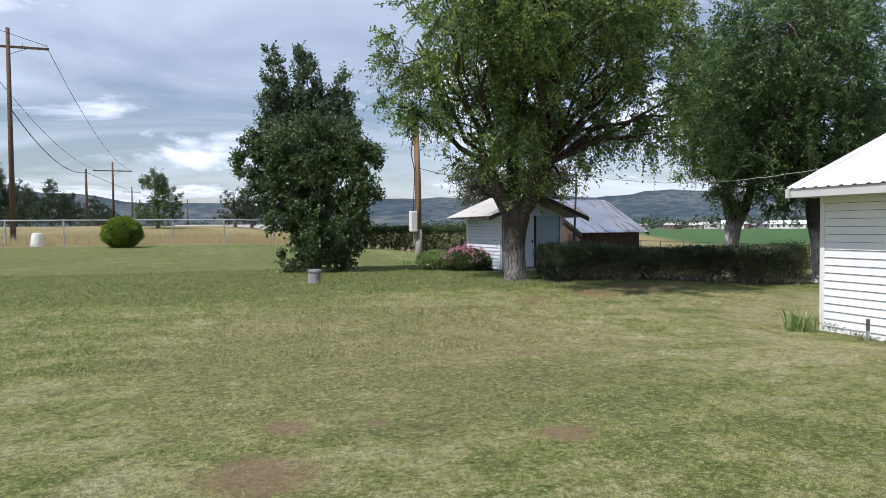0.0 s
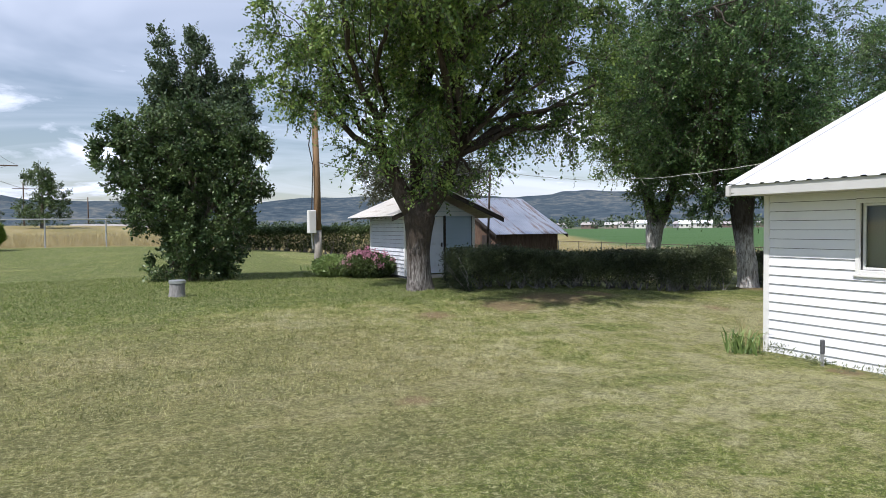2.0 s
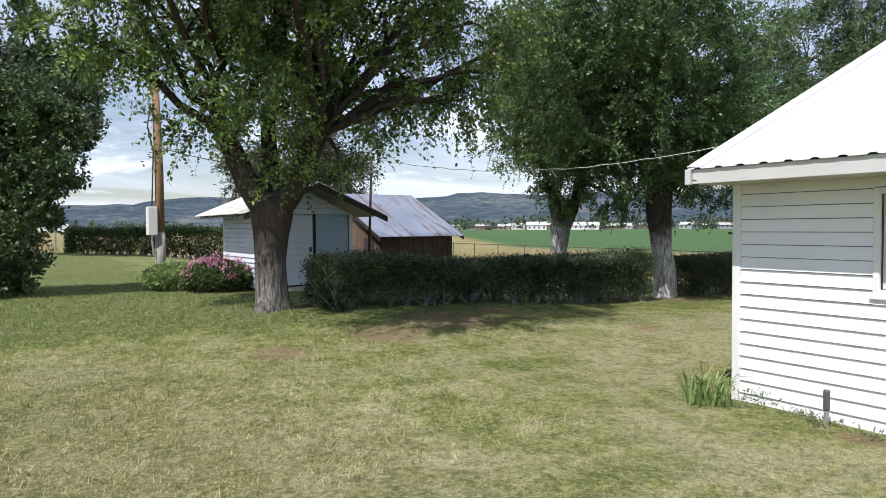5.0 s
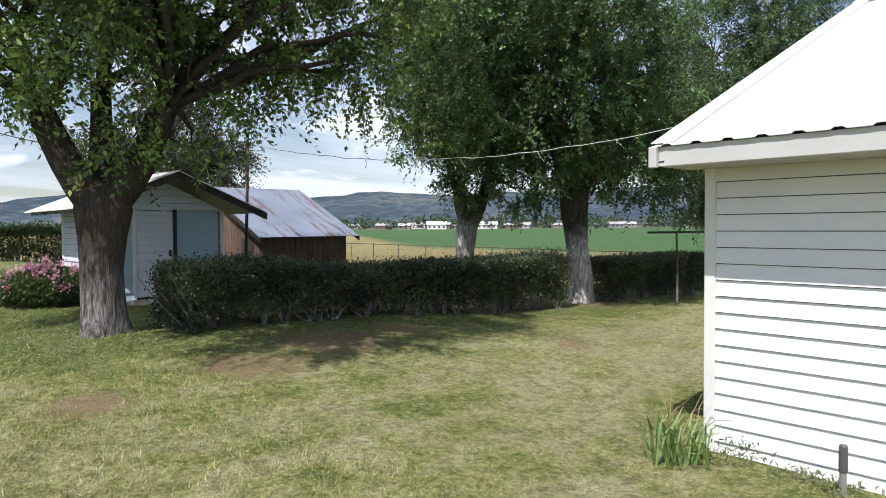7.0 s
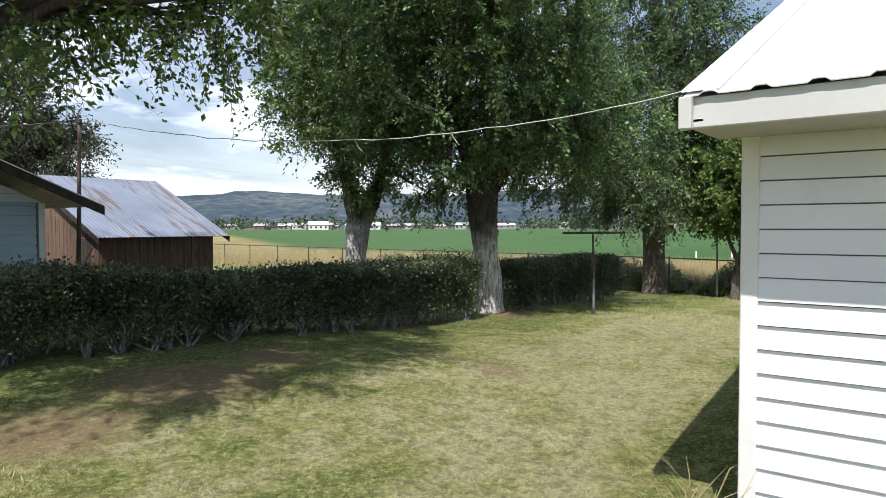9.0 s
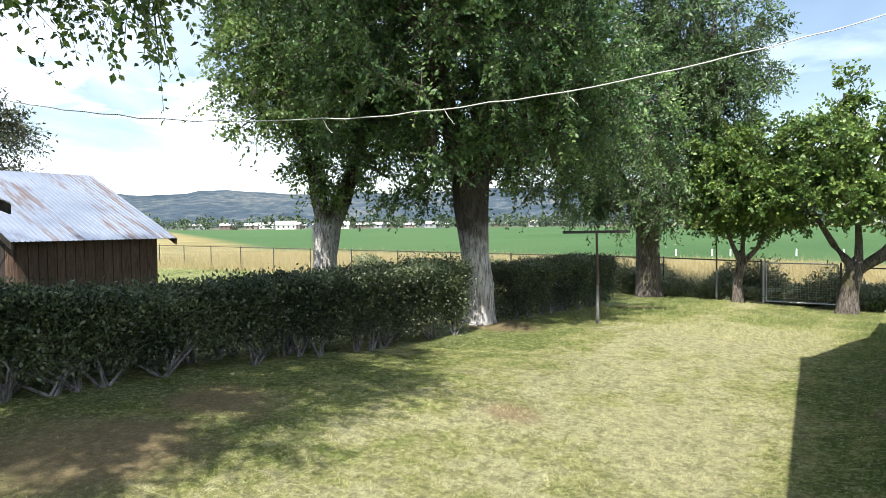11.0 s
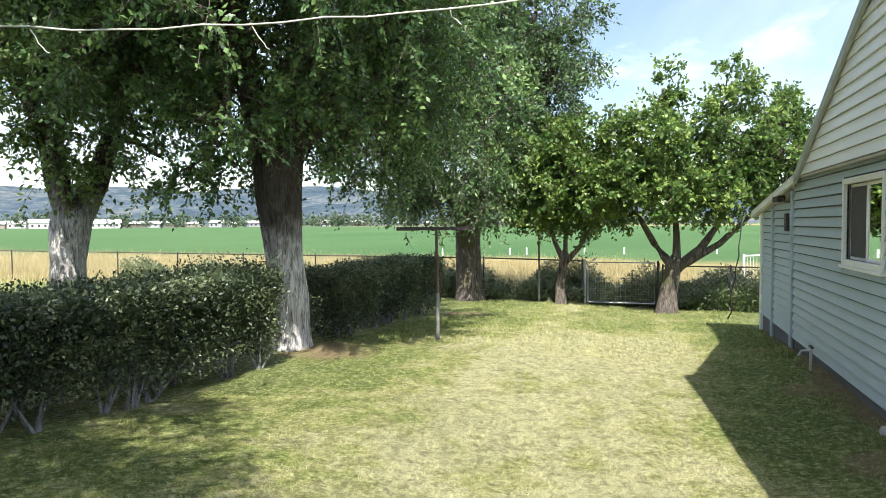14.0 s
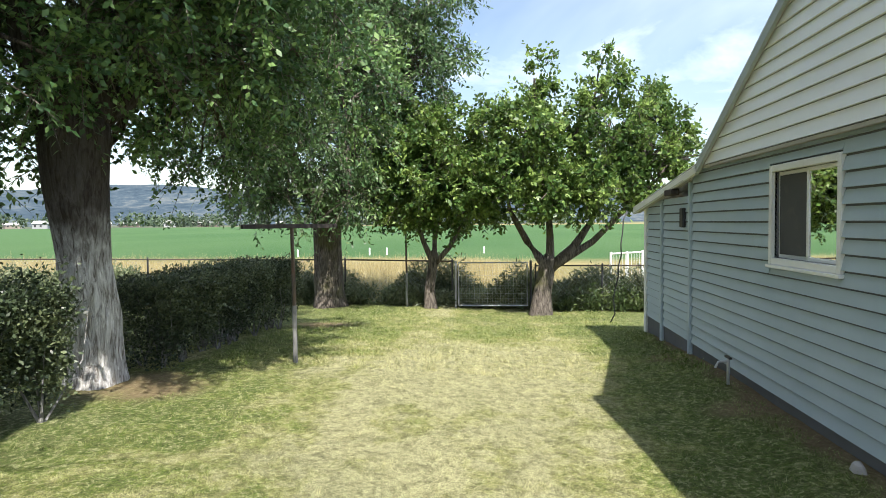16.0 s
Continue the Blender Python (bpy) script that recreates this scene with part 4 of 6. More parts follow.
# ---- sheds ----
def build_shed():
    shed = thing("garden_shed", "weathered white and pale-blue wooden shed with a tin roof", "shed")
    x0, x1, y0, y1, zb, zt = 9.72, 11.92, 19.65, 22.5, 0.60, 2.30
    g = Geo()
    g.box((x0, y0, zb - 0.3), (x0 + 0.09, y1, zt)).box((x1 - 0.09, y0, zb - 0.3), (x1, y1, zt)).box((x0 + 0.09, y1 - 0.09, zb - 0.3), (x1 - 0.09, y1, zt))
    wall = part("wall", g, LAP_SHADE, shed)
    c, z, boards = 0.115, zb, []
    while z < zt:
        boards.append((board_y, (y0 + 0.06, y1 - 0.05, x0 - 0.002, z, min(z + c, zt), 0.026)))
        z += c
    siding(wall, boards, SHED_WHITE, "wall_board")
    # front: door, blue boards, gable; the boards face -y
    dx0, dx1 = 10.22, 10.93
    g = Geo().box((x0 + 0.09, y0 + 0.03, zb - 0.3), (dx0, y0 + 0.09, zt)).box((dx1, y0 + 0.03, zb - 0.3), (x1 - 0.09, y0 + 0.09, zt))
    px, pz = (x0 + x1) / 2, 3.02
    g.prism([(x0, y0 + 0.03, zt), (x1, y0 + 0.03, zt), (px, y0 + 0.03, zt + 0.52)], (0, 0.06, 0))
    front = part("wall", g, SHED_BLUE, shed)

    def board_front(geo, a, b, z0, z1, ca=0.0, cb=0.0):
        z0 = z0 + 0.012
        v = [(a, y0 + 0.03, z0), (a, y0 + 0.0, z0), (a + ca, y0 + 0.024, z1), (a + ca, y0 + 0.03, z1),
             (b, y0 + 0.03, z0), (b, y0 + 0.0, z0), (b - cb, y0 + 0.024, z1), (b - cb, y0 + 0.03, z1)]
        geo.add(v, [(3, 2, 1, 0), (4, 5, 6, 7), (1, 5, 4, 0), (2, 6, 5, 1), (3, 7, 6, 2), (0, 4, 7, 3)])

    z, boards = zb, []
    while z < zt - 0.01:
        boards.append((board_front, (x0 + 0.06, dx0 - 0.06, z, min(z + 0.15, zt))))
        boards.append((board_front, (dx1 + 0.05, x1 - 0.06, z, min(z + 0.15, zt))))
        z += 0.15
    siding(front, boards, SHED_BLUE, "wall_board")
    z, boards = zt, []
    s = 0.52 / (px - x0)
    while z < zt + 0.42:
        i = (z - zt) / s
        boards.append((board_front, (x0 + i, x1 - i, z, z + 0.13, 0.13 / s, 0.13 / s)))
        z += 0.13
    siding(front, boards, SHED_WHITE, "gable_board")
    door = part("door", Geo().box((dx0 + 0.01, y0 + 0.02, zb + 0.06), (dx1 - 0.01, y0 + 0.06, zt - 0.02)), SHED_WHITE, shed, "white boarded door, closed")
    z, boards = zb + 0.06, []
    while z < zt - 0.06:
        boards.append((board_front, (dx0 + 0.02, dx1 - 0.02, z, min(z + 0.14, zt - 0.03))))
        z += 0.14
    siding(door, boards, SHED_WHITE, "door_board")
    part("door_handle", Geo().box((dx1 - 0.10, y0 - 0.03, 1.42), (dx1 - 0.06, y0 + 0.01, 1.54)), DARK_METAL, door)
    for a in (dx0 - 0.06, dx1):
        part("door_jamb", Geo().box((a, y0 - 0.01, zb), (a + 0.06, y0 + 0.03, zt + 0.02)), DARK_WOOD if a > dx0 else TRIM, shed)
    part("door_sill", Geo().box((dx0 - 0.1, y0 - 0.14, zb - 0.25), (dx1 + 0.1, y0 + 0.03, zb + 0.03)), CONCRETE, shed)
    for a in (x0 - 0.03, x1 - 0.06):
        part("corner_board", Geo().box((a, y0 - 0.012, zb), (a + 0.09, y0 + 0.06, zt)), TRIM, shed)
    part("corner_board", Geo().box((x0 - 0.03, y1 - 0.06, zb), (x0 + 0.05, y1 + 0.03, zt)), TRIM, shed)
    # roof
    ez, ex0, ex1, ya, yb = 2.30, 9.10, 12.60, 19.05, 23.0
    n = 6
    w = (yb - ya) / n
    for k in range(n):
        part("roof_sheet", ribbed_panel(k * w, (k + 1) * w, 6, (ex0, ya, ez), (px, ya, pz), (0, 1, 0), 0, 1, 0.016), SHED_TIN, shed)
        part("roof_sheet", ribbed_panel(k * w, (k + 1) * w, 6, (ex1, ya, ez - 0.04), (px, ya, pz), (0, 1, 0), 0, 1, 0.016), SHED_TIN, shed)
    for a, za in ((ex0, ez), (ex1, ez - 0.04)):
        g = Geo().prism([(a, ya + 0.01, za - 0.14), (a, ya + 0.01, za - 0.012), (px, ya + 0.01, pz - 0.012), (px, ya + 0.01, pz - 0.14)], (0, 0.04, 0))
        part("rake_board", g, DARK_WOOD, shed, "dark weathered rake board")
    for k in range(9):
        y = y0 + 0.1 + k * 0.36
        g = Geo().prism([(ex0 + 0.06, y, ez - 0.07), (ex0 + 0.06, y, ez + 0.0), (x0 + 0.1, y, ez + 0.25), (x0 + 0.1, y, ez + 0.17)], (0, 0.05, 0))
        part("rafter_tail", g, GREY_WOOD, shed)
    part("chimney", Geo().box((10.80, 20.0, 2.85), (10.98, 20.18, 3.06)), GREY_WOOD, shed, "stub of wood at the ridge")


def build_barn():
    barn = thing("outbuilding", "brown plank outbuilding with a weathered tin roof", "shed")
    x0, x1, y0, y1, zt = 13.45, 15.85, 20.95, 26.0, 1.78
    ry, rz = 23.5, 3.02
    g = Geo()
    g.box((x0, y0, 0), (x1, y0 + 0.05, zt)).box((x0, y1 - 0.05, 0), (x1, y1, zt))
    part("wall", g, PLANK, barn)
    for x in (x0, x1 - 0.05):
        g = Geo().prism([(x, y0 + 0.05, 0), (x, y1 - 0.05, 0), (x, y1 - 0.05, zt), (x, ry, rz - 0.12), (x, y0 + 0.05, zt)], (0.05, 0, 0))
        part("gable_wall", g, PLANK, barn)
    rng = np.random.default_rng(5)
    x = x0
    while x < x1 - 0.05:
        w = 0.13 + 0.05 * rng.random()
        part("plank", Geo().box((x + 0.006, y0 - 0.022, 0.1), (min(x + w, x1) - 0.006, y0 - 0.002, zt - 0.02 * rng.random())), PLANK, barn)
        x += w
    y = y0
    s = (rz - 0.12 - zt) / (ry - y0)
    while y < ry:
        w = 0.14 + 0.05 * rng.random()
        z0, z1 = zt + (y - y0) * s, zt + (y + w - y0) * s
        g = Geo().prism([(x0 - 0.024, y + 0.006, 0.1), (x0 - 0.024, y + w - 0.006, 0.1), (x0 - 0.024, y + w - 0.006, z1 - 0.06), (x0 - 0.024, y + 0.006, z0 - 0.06)], (0.022, 0, 0))
        part("plank", g, PLANK, barn)
        y += w
    part("doorway", Geo().box((x0 - 0.03, y0 + 0.3, 0.2), (x0 - 0.026, y0 + 0.9, 1.7)), DARK_WOOD, barn)
    n = 5
    ax0, ax1 = 13.25, 16.05
    w = (ax1 - ax0) / n
    for k in range(n):
        part("roof_sheet", ribbed_panel(k * w, (k + 1) * w, 7, (ax0, 20.62, 1.735), (ax0, ry, rz), (1, 0, 0), 0, 1, 0.009), OLD_TIN, barn, "rust-streaked tin sheet")
        part("roof_sheet", ribbed_panel(k * w, (k + 1) * w, 7, (ax0, 26.3, 1.80), (ax0, ry, rz), (1, 0, 0), 0, 1, 0.009), OLD_TIN, barn)
    for a in (ax0, ax1 - 0.03):
        part("rake_board", Geo().prism([(a, 20.63, 1.62), (a, 20.63, 1.72), (a, ry, rz - 0.012), (a, ry, rz - 0.11)], (0.03, 0, 0)), RUST_PIPE if a > 14 else DARK_WOOD, barn)


build_shed()
build_barn()

# iron pipe against the shed that holds the overhead cable
pipe = thing("cable_mast", "tall rusty iron pipe leaning beside the shed", "pole")
part("mast", Geo().tube([(12.78, 20.45, 0.2), (12.72, 20.2, 1.8), (12.60, 19.85, 3.65)], [0.035, 0.035, 0.03], 8), RUST_PIPE, pipe, soft=True)
part("insulator", Geo().tube([(12.60, 19.85, 3.65), (12.60, 19.85, 3.78)], [0.05, 0.03], 8), DARK_METAL, pipe)


def cable(name, label, a, b, sag, r, mat, n=26, kink=0.0, seed=2):
    rng = np.random.default_rng(seed)
    a, b = Vector(a), Vector(b)
    pts = []
    for i in range(n + 1):
        f = i / n
        p = a.lerp(b, f) - Vector((0, 0, 4 * sag * f * (1 - f)))
        pts.append(p + Vector(rng.normal(size=3)) * kink)
    g = Geo().tube(pts, [r] * (n + 1), 5)
    return tagged(part(name, g, mat, soft=True), label, "cable")


# ---- hedges ----
def build_hedge(name, label, x0, x1, ya, yb, top, leaf, count, size, seed, rough=0.10, rise=0.62, fall=0.0):
    rng = np.random.default_rng(seed)
    hedge = thing(name, label, "hedge")
    n = count
    xs = x0 + (x1 - x0) * rng.random(n)
    u = rng.random(n)
    zb = ground_z(xs, np.full(n, ya)) + 0.12
    tops = top - fall * smooth(0, 0.45, (xs - x0) / (x1 - x0)) + rough * 0.6 * np.array([noise.noise((x * 0.8, seed, 0)) + 0.5 * noise.noise((x * 2.7, seed, 4)) for x in xs])
    mid, half = (ya + yb) / 2, (yb - ya) / 2
    side = rng.random(n)
    y, z = np.empty(n), np.empty(n)
    face = side < 0.42
    back = (side >= 0.42) & (side < 0.55)
    upper = side >= 0.55
    deep = rng.random(n) ** 1.6 * 0.30
    bulge = np.array([noise.noise((x * 1.6, seed + 9, 0)) for x in xs]) * rough
    f = u ** rise
    lift = 0.16 * np.array([abs(noise.noise((x * 1.3, seed + 3, 0))) for x in xs]) / 0.5
    z[face] = (zb + lift)[face] + (tops - zb - lift)[face] * f[face]
    y[face] = ya + deep[face] + bulge[face] + 0.10 * (1 - f[face])
    z[back] = zb[back] + (tops - zb)[back] * u[back]
    y[back] = yb - deep[back]
    y[upper] = ya + (yb - ya) * u[upper]
    z[upper] = tops[upper] - deep[upper] - 0.10 * np.abs((y[upper] - mid) / half) ** 4
    ends = rng.random(n) < 0.10
    k = ends.sum()
    left = rng.random(k) < 0.5
    xs[ends] = np.where(left, x0, x1) + np.where(left, 1, -1) * rng.random(k) * 0.2
    y[ends] = ya + (yb - ya) * rng.random(k)
    z[ends] = (zb[ends] + (tops[ends] - zb[ends]) * rng.random(k))
    c = np.stack([xs, y, z], 1) + rng.normal(size=(n, 3)) * rough * 0.35
    out = rng.normal(size=(n, 3)) + np.stack([np.zeros(n), np.where(upper, 0, -1.0), np.where(upper, 1.0, 0.2)], 1)
    me = leaf_mesh("foliage", c, out, size * (0.6 + 0.8 * rng.random(n)), leaf, rng, 0.55)
    ob = new("foliage", me)
    ob.parent = hedge
    # dense dark heart of twigs, well inside the leaves
    g = Geo()
    m = int((x1 - x0) / 0.13)
    for i in range(m):
        x = x0 + 0.12 + (x1 - x0 - 0.24) * (i + rng.random()) / m
        yy = ya + 0.14 + (yb - ya - 0.28) * rng.random() ** 1.5
        z0 = float(ground_z(np.array(x), np.array(yy)))
        for _ in range(4):
            tx, ty, tz = x + 0.30 * rng.normal(), yy + 0.18 * rng.normal(), top - fall * float(smooth(0, 0.45, (x - x0) / (x1 - x0))) - 0.10 - 0.45 * rng.random() ** 2
            ty = min(max(ty, ya + 0.05), yb - 0.05)
            mx, my = (x + tx) / 2 + 0.07 * rng.normal(), (yy + ty) / 2 + 0.07 * rng.normal()
            g.tube([(x + 0.03 * rng.normal(), yy, z0 - 0.04), (mx, my, (z0 + tz) / 2), (tx, ty, tz)], [0.013 + 0.010 * rng.random(), 0.009, 0.003], 4)
    stem = new("stem_stuff", g.mesh("stem_stuff", HEDGE_TWIG))
    stem.parent = hedge
    tagged(stem, kind="stuff")
    return hedge


build_hedge("hedge", "clipped dark green privet hedge with bare grey stems", 9.45, 17.85, 15.45, 16.7, 1.46, HEDGE_LEAF, 160000, 0.043, 21, rough=0.15, fall=0.20)
build_hedge("hedge", "clipped dark hedge beside the clothesline", 19.75, 24.7, 15.45, 16.6, 1.12, HEDGE_LEAF, 75000, 0.043, 22, rough=0.14)
build_hedge("hedge", "long green hedge along the far edge of the lawn", 8.0, 24.0, 41.0, 42.3, 2.0, FAR_HEDGE_LEAF, 52000, 0.11, 23, rough=0.14, rise=1.1)

# ---- trees ----
build_tree("elm_tree", "large leafy elm with a thick furrowed grey trunk", "tree", (8.66, 16.35),
           [(0, 0, -0.1, 0.32), (0, 0, 0.25, 0.275), (0.0, 0, 0.9, 0.265), (0.02, 0, 1.35, 0.30), (0.03, 0, 1.7, 0.36), (0.03, 0, 1.95, 0.31), (0.03, 0, 2.1, 0.15)],
           [(-1.7, 0.4, 5.2, 1.4, 1.6, 1.2), (1.5, 0.2, 4.6, 1.4, 1.5, 1.0), (0, 0.8, 5.6, 1.8, 1.8, 1.5), (-0.9, -0.8, 7.2, 1.9, 1.8, 1.6), (1.4, 0.4, 7.2, 2.1, 2.0, 1.8),
            (0.3, 0, 9.2, 2.1, 2.0, 1.5), (2.7, 0.1, 5.9, 1.4, 1.5, 1.1, 0.9), (-2.4, 0.8, 6.4, 1.1, 1.2, 1.0, 0.7), (-2.9, 1.2, 4.6, 1.0, 0.7, 0.5, 0.5), (0.2, -1.3, 4.7, 1.3, 1.0, 1.0), (-0.6, -0.9, 3.8, 0.75, 0.6, 0.5), (1.0, -0.9, 3.4, 0.6, 0.5, 0.45),
            (-1.3, 0.1, 3.9, 0.7, 0.6, 0.6), (1.9, -0.9, 3.7, 0.7, 0.6, 0.5, 0.8), (2.8, -0.9, 4.2, 0.7, 0.8, 0.5, 0.7), (3.7, -1.0, 5.4, 1.1, 1.1, 0.8, 0.6), (4.1, -0.7, 6.9, 1.1, 0.9, 0.9, 0.7), (3.2, -0.8, 8.0, 1.4, 1.3, 1.0),
            (-0.4, -2.8, 6.6, 1.4, 1.3, 1.0), (1.1, -2.8, 6.2, 1.3, 1.2, 1.0, 0.7), (2.4, -2.2, 6.3, 1.3, 1.2, 0.9), (-0.1, -3.6, 7.0, 1.4, 1.2, 1.0), (-1.6, -2.4, 5.9, 1.2, 1.0, 0.9, 0.8), (-0.3, -2.3, 5.2, 0.9, 0.8, 0.7, 0.8), (3.5, -1.0, 3.9, 0.45, 0.6, 0.40, 0.6), (2.9, -1.7, 3.9, 0.4, 0.4, 0.4, 0.6),
            (-1.7, -3.0, 7.3, 1.2, 1.1, 0.9), (-0.8, -4.0, 7.3, 1.2, 1.0, 0.9, 0.7), (-1.6, -3.8, 5.9, 1.3, 0.9, 0.8), (-2.7, -2.9, 6.2, 1.0, 0.9, 0.8, 0.7), (0.30, -0.55, 2.75, 0.40, 0.25, 0.30), (3.3, 0.6, 4.4, 0.6, 0.7, 0.6, 0.6), (2.3, -1.8, 4.7, 0.9, 0.7, 0.5, 0.45), (3.4, -2.0, 4.2, 0.7, 0.7, 0.5, 0.45), (3.9, -1.6, 4.8, 0.6, 0.6, 0.5, 0.6), (-0.5, -0.5, 3.3, 0.5, 0.4, 0.4), (0.9, -0.8, 2.8, 0.4, 0.35, 0.3), (-1.1, -0.1, 3.2, 0.5, 0.4, 0.4)],
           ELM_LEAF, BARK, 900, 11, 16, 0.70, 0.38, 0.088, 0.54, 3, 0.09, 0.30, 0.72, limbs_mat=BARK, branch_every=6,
           forks=[(-0.60, 0.35, 3.0, 0.25, 0.17), (0.75, -0.45, 3.1, 0.24, 0.15), (0.25, 0.7, 3.5, 0.20, 0.13)])
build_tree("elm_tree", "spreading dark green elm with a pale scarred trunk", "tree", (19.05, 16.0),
           [(0.02, 0, -0.1, 0.29), (0.03, 0, 0.3, 0.265), (0.0, 0, 0.75, 0.275), (-0.10, 0, 1.3, 0.25), (-0.2, 0, 2.1, 0.31), (-0.22, 0, 2.7, 0.34), (-0.22, 0, 3.0, 0.16)],
           [(-2.2, -0.6, 4.9, 1.8, 1.8, 1.4), (2.4, -0.8, 4.2, 1.8, 1.7, 1.3), (0, -1.6, 4.6, 2.0, 1.5, 1.4), (0.4, 1.4, 5.0, 2.1, 1.7, 1.5), (-1.6, 0, 7.0, 2.3, 2.1, 1.8), (1.8, 0.2, 7.2, 2.5, 2.2, 1.9),
            (0, 0, 9.4, 2.5, 2.3, 1.8), (3.7, 0.2, 5.4, 1.6, 1.6, 1.4), (-3.2, 0.4, 5.8, 1.4, 1.4, 1.2), (3.2, -1.6, 4.0, 1.2, 1.1, 1.0), (-1.0, -0.6, 3.6, 0.8, 0.8, 0.6), (-2.9, -1.4, 7.4, 2.0, 2.0, 1.3), (-0.7, 1.8, 3.7, 1.3, 1.2, 0.8),
            (-2.0, 1.0, 4.0, 1.1, 1.1, 0.8), (0.6, -1.2, 3.5, 0.9, 0.8, 0.6), (-0.8, -0.5, 3.2, 0.5, 0.4, 0.4), (-0.5, 2.2, 4.6, 1.6, 1.2, 1.2), (-1.6, 2.2, 6.0, 1.8, 1.4, 1.4), (-1.4, -1.8, 5.6, 1.5, 1.2, 1.2), (1.2, 0.8, 3.3, 0.8, 0.8, 0.5), (-1.4, -0.1, 2.8, 0.9, 0.9, 0.55, 0.5), (1.2, 0.5, 2.6, 0.9, 0.8, 0.5, 0.45), (2.4, -0.5, 2.9, 1.1, 0.9, 0.6, 0.6), (0.1, -0.9, 3.1, 0.8, 0.5, 0.5, 0.7), (-0.4, 1.0, 2.7, 0.9, 0.8, 0.5, 0.4)],
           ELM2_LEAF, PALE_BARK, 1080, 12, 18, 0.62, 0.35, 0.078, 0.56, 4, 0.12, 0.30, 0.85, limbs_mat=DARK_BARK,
           forks=[(-0.85, 0.2, 4.3, 0.20, 0.12), (0.4, -0.2, 4.5, 0.24, 0.13), (0.1, 0.8, 4.9, 0.15, 0.09), (0.9, -0.9, 4.1, 0.13, 0.08)])
build_tree("elm_tree", "green elm with a whitish trunk behind the hedge", "tree", (18.8, 19.6),
           [(0, 0, -0.1, 0.36), (0, 0, 0.4, 0.28), (0.03, 0, 1.2, 0.24), (0.08, 0, 1.7, 0.29), (0.10, 0, 1.95, 0.27), (0.1, 0, 2.1, 0.12)],
           [(-1.3, 0, 5.0, 1.1, 1.2, 1.2), (0.8, 0.6, 5.2, 1.6, 1.6, 1.4), (-1.0, 0, 7.2, 1.4, 1.5, 1.6), (0.9, 0.2, 7.6, 1.5, 1.5, 1.5), (-1.8, -0.3, 3.9, 0.6, 0.7, 0.6), (0.2, -1.0, 4.6, 1.2, 0.9, 0.9), (-0.5, 0.1, 3.5, 0.5, 0.5, 0.5), (1.3, -0.3, 3.8, 0.7, 0.7, 0.6), (1.5, -0.5, 2.9, 0.7, 0.7, 0.5, 0.7), (-0.5, -0.3, 2.7, 0.4, 0.4, 0.45, 0.8)],
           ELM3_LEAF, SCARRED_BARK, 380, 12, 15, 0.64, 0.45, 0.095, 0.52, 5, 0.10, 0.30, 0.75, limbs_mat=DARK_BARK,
           forks=[(-0.40, 0.0, 3.3, 0.16, 0.10), (0.70, -0.25, 3.2, 0.21, 0.14), (0.2, 0.4, 3.6, 0.12, 0.09)])
build_tree("willow_tree", "tall grey-green tree with drooping twigs near the fence", "tree", (28.65, 15.9),
           [(0, 0, -0.1, 0.42), (0, 0, 0.35, 0.36), (0, 0, 1.4, 0.34), (0.0, 0, 2.2, 0.36), (0, 0, 2.6, 0.18)],
           [(-1.4, 1.4, 4.4, 1.5, 1.6, 1.4), (1.0, -1.2, 4.6, 1.6, 1.7, 1.4), (-0.6, 0, 3.9, 1.3, 1.6, 1.0), (0, 0, 6.6, 2.0, 2.3, 1.8), (0, -1.9, 7.6, 1.7, 1.8, 1.8), (0, 1.4, 8.2, 1.8, 1.9, 1.7), (0, -0.6, 10.2, 1.7, 2.1, 1.6), (0, -2.4, 6.0, 1.2, 1.1, 1.4), (-1.2, 0.6, 2.9, 1.2, 1.2, 0.6, 0.8), (0.4, -1.7, 3.0, 1.2, 1.1, 0.7), (-0.9, -0.8, 2.8, 1.0, 0.9, 0.6), (-0.2, 1.9, 3.0, 1.0, 1.0, 0.6)],
           WILLOW_LEAF, DARK_BARK, 740, 12, 12, 0.70, 0.55, 0.120, 0.40, 6, 0.10, 0.28, 0.7,
           forks=[(-0.5, 0.9, 4.2, 0.2, 0.1), (0.3, -0.8, 4.4, 0.22, 0.1)])
build_tree("fruit_tree", "small fruit tree with dark twisted trunk", "tree", (28.45, 13.35),
           [(0, 0, -0.1, 0.16), (0.03, 0.02, 0.5, 0.12), (0.02, -0.06, 1.0, 0.11), (0.0, -0.1, 1.35, 0.10), (0, -0.1, 1.45, 0.05)],
           [(-0.2, 0.6, 2.9, 1.0, 0.9, 0.9), (0.1, -0.8, 2.8, 1.1, 1.0, 0.9), (0, 0, 4.1, 1.2, 1.2, 0.9), (-0.6, -0.2, 3.3, 0.9, 1.1, 1.0)],
           FRUIT_LEAF, DARK_BARK, 260, 10, 10, 0.42, 0.35, 0.115, 0.62, 7, 0.05, 0.25, 0.8,
           forks=[(-0.1, 0.35, 2.3, 0.07, 0.04), (0.05, -0.75, 2.0, 0.07, 0.04), (0.1, -0.1, 2.6, 0.06, 0.04)])
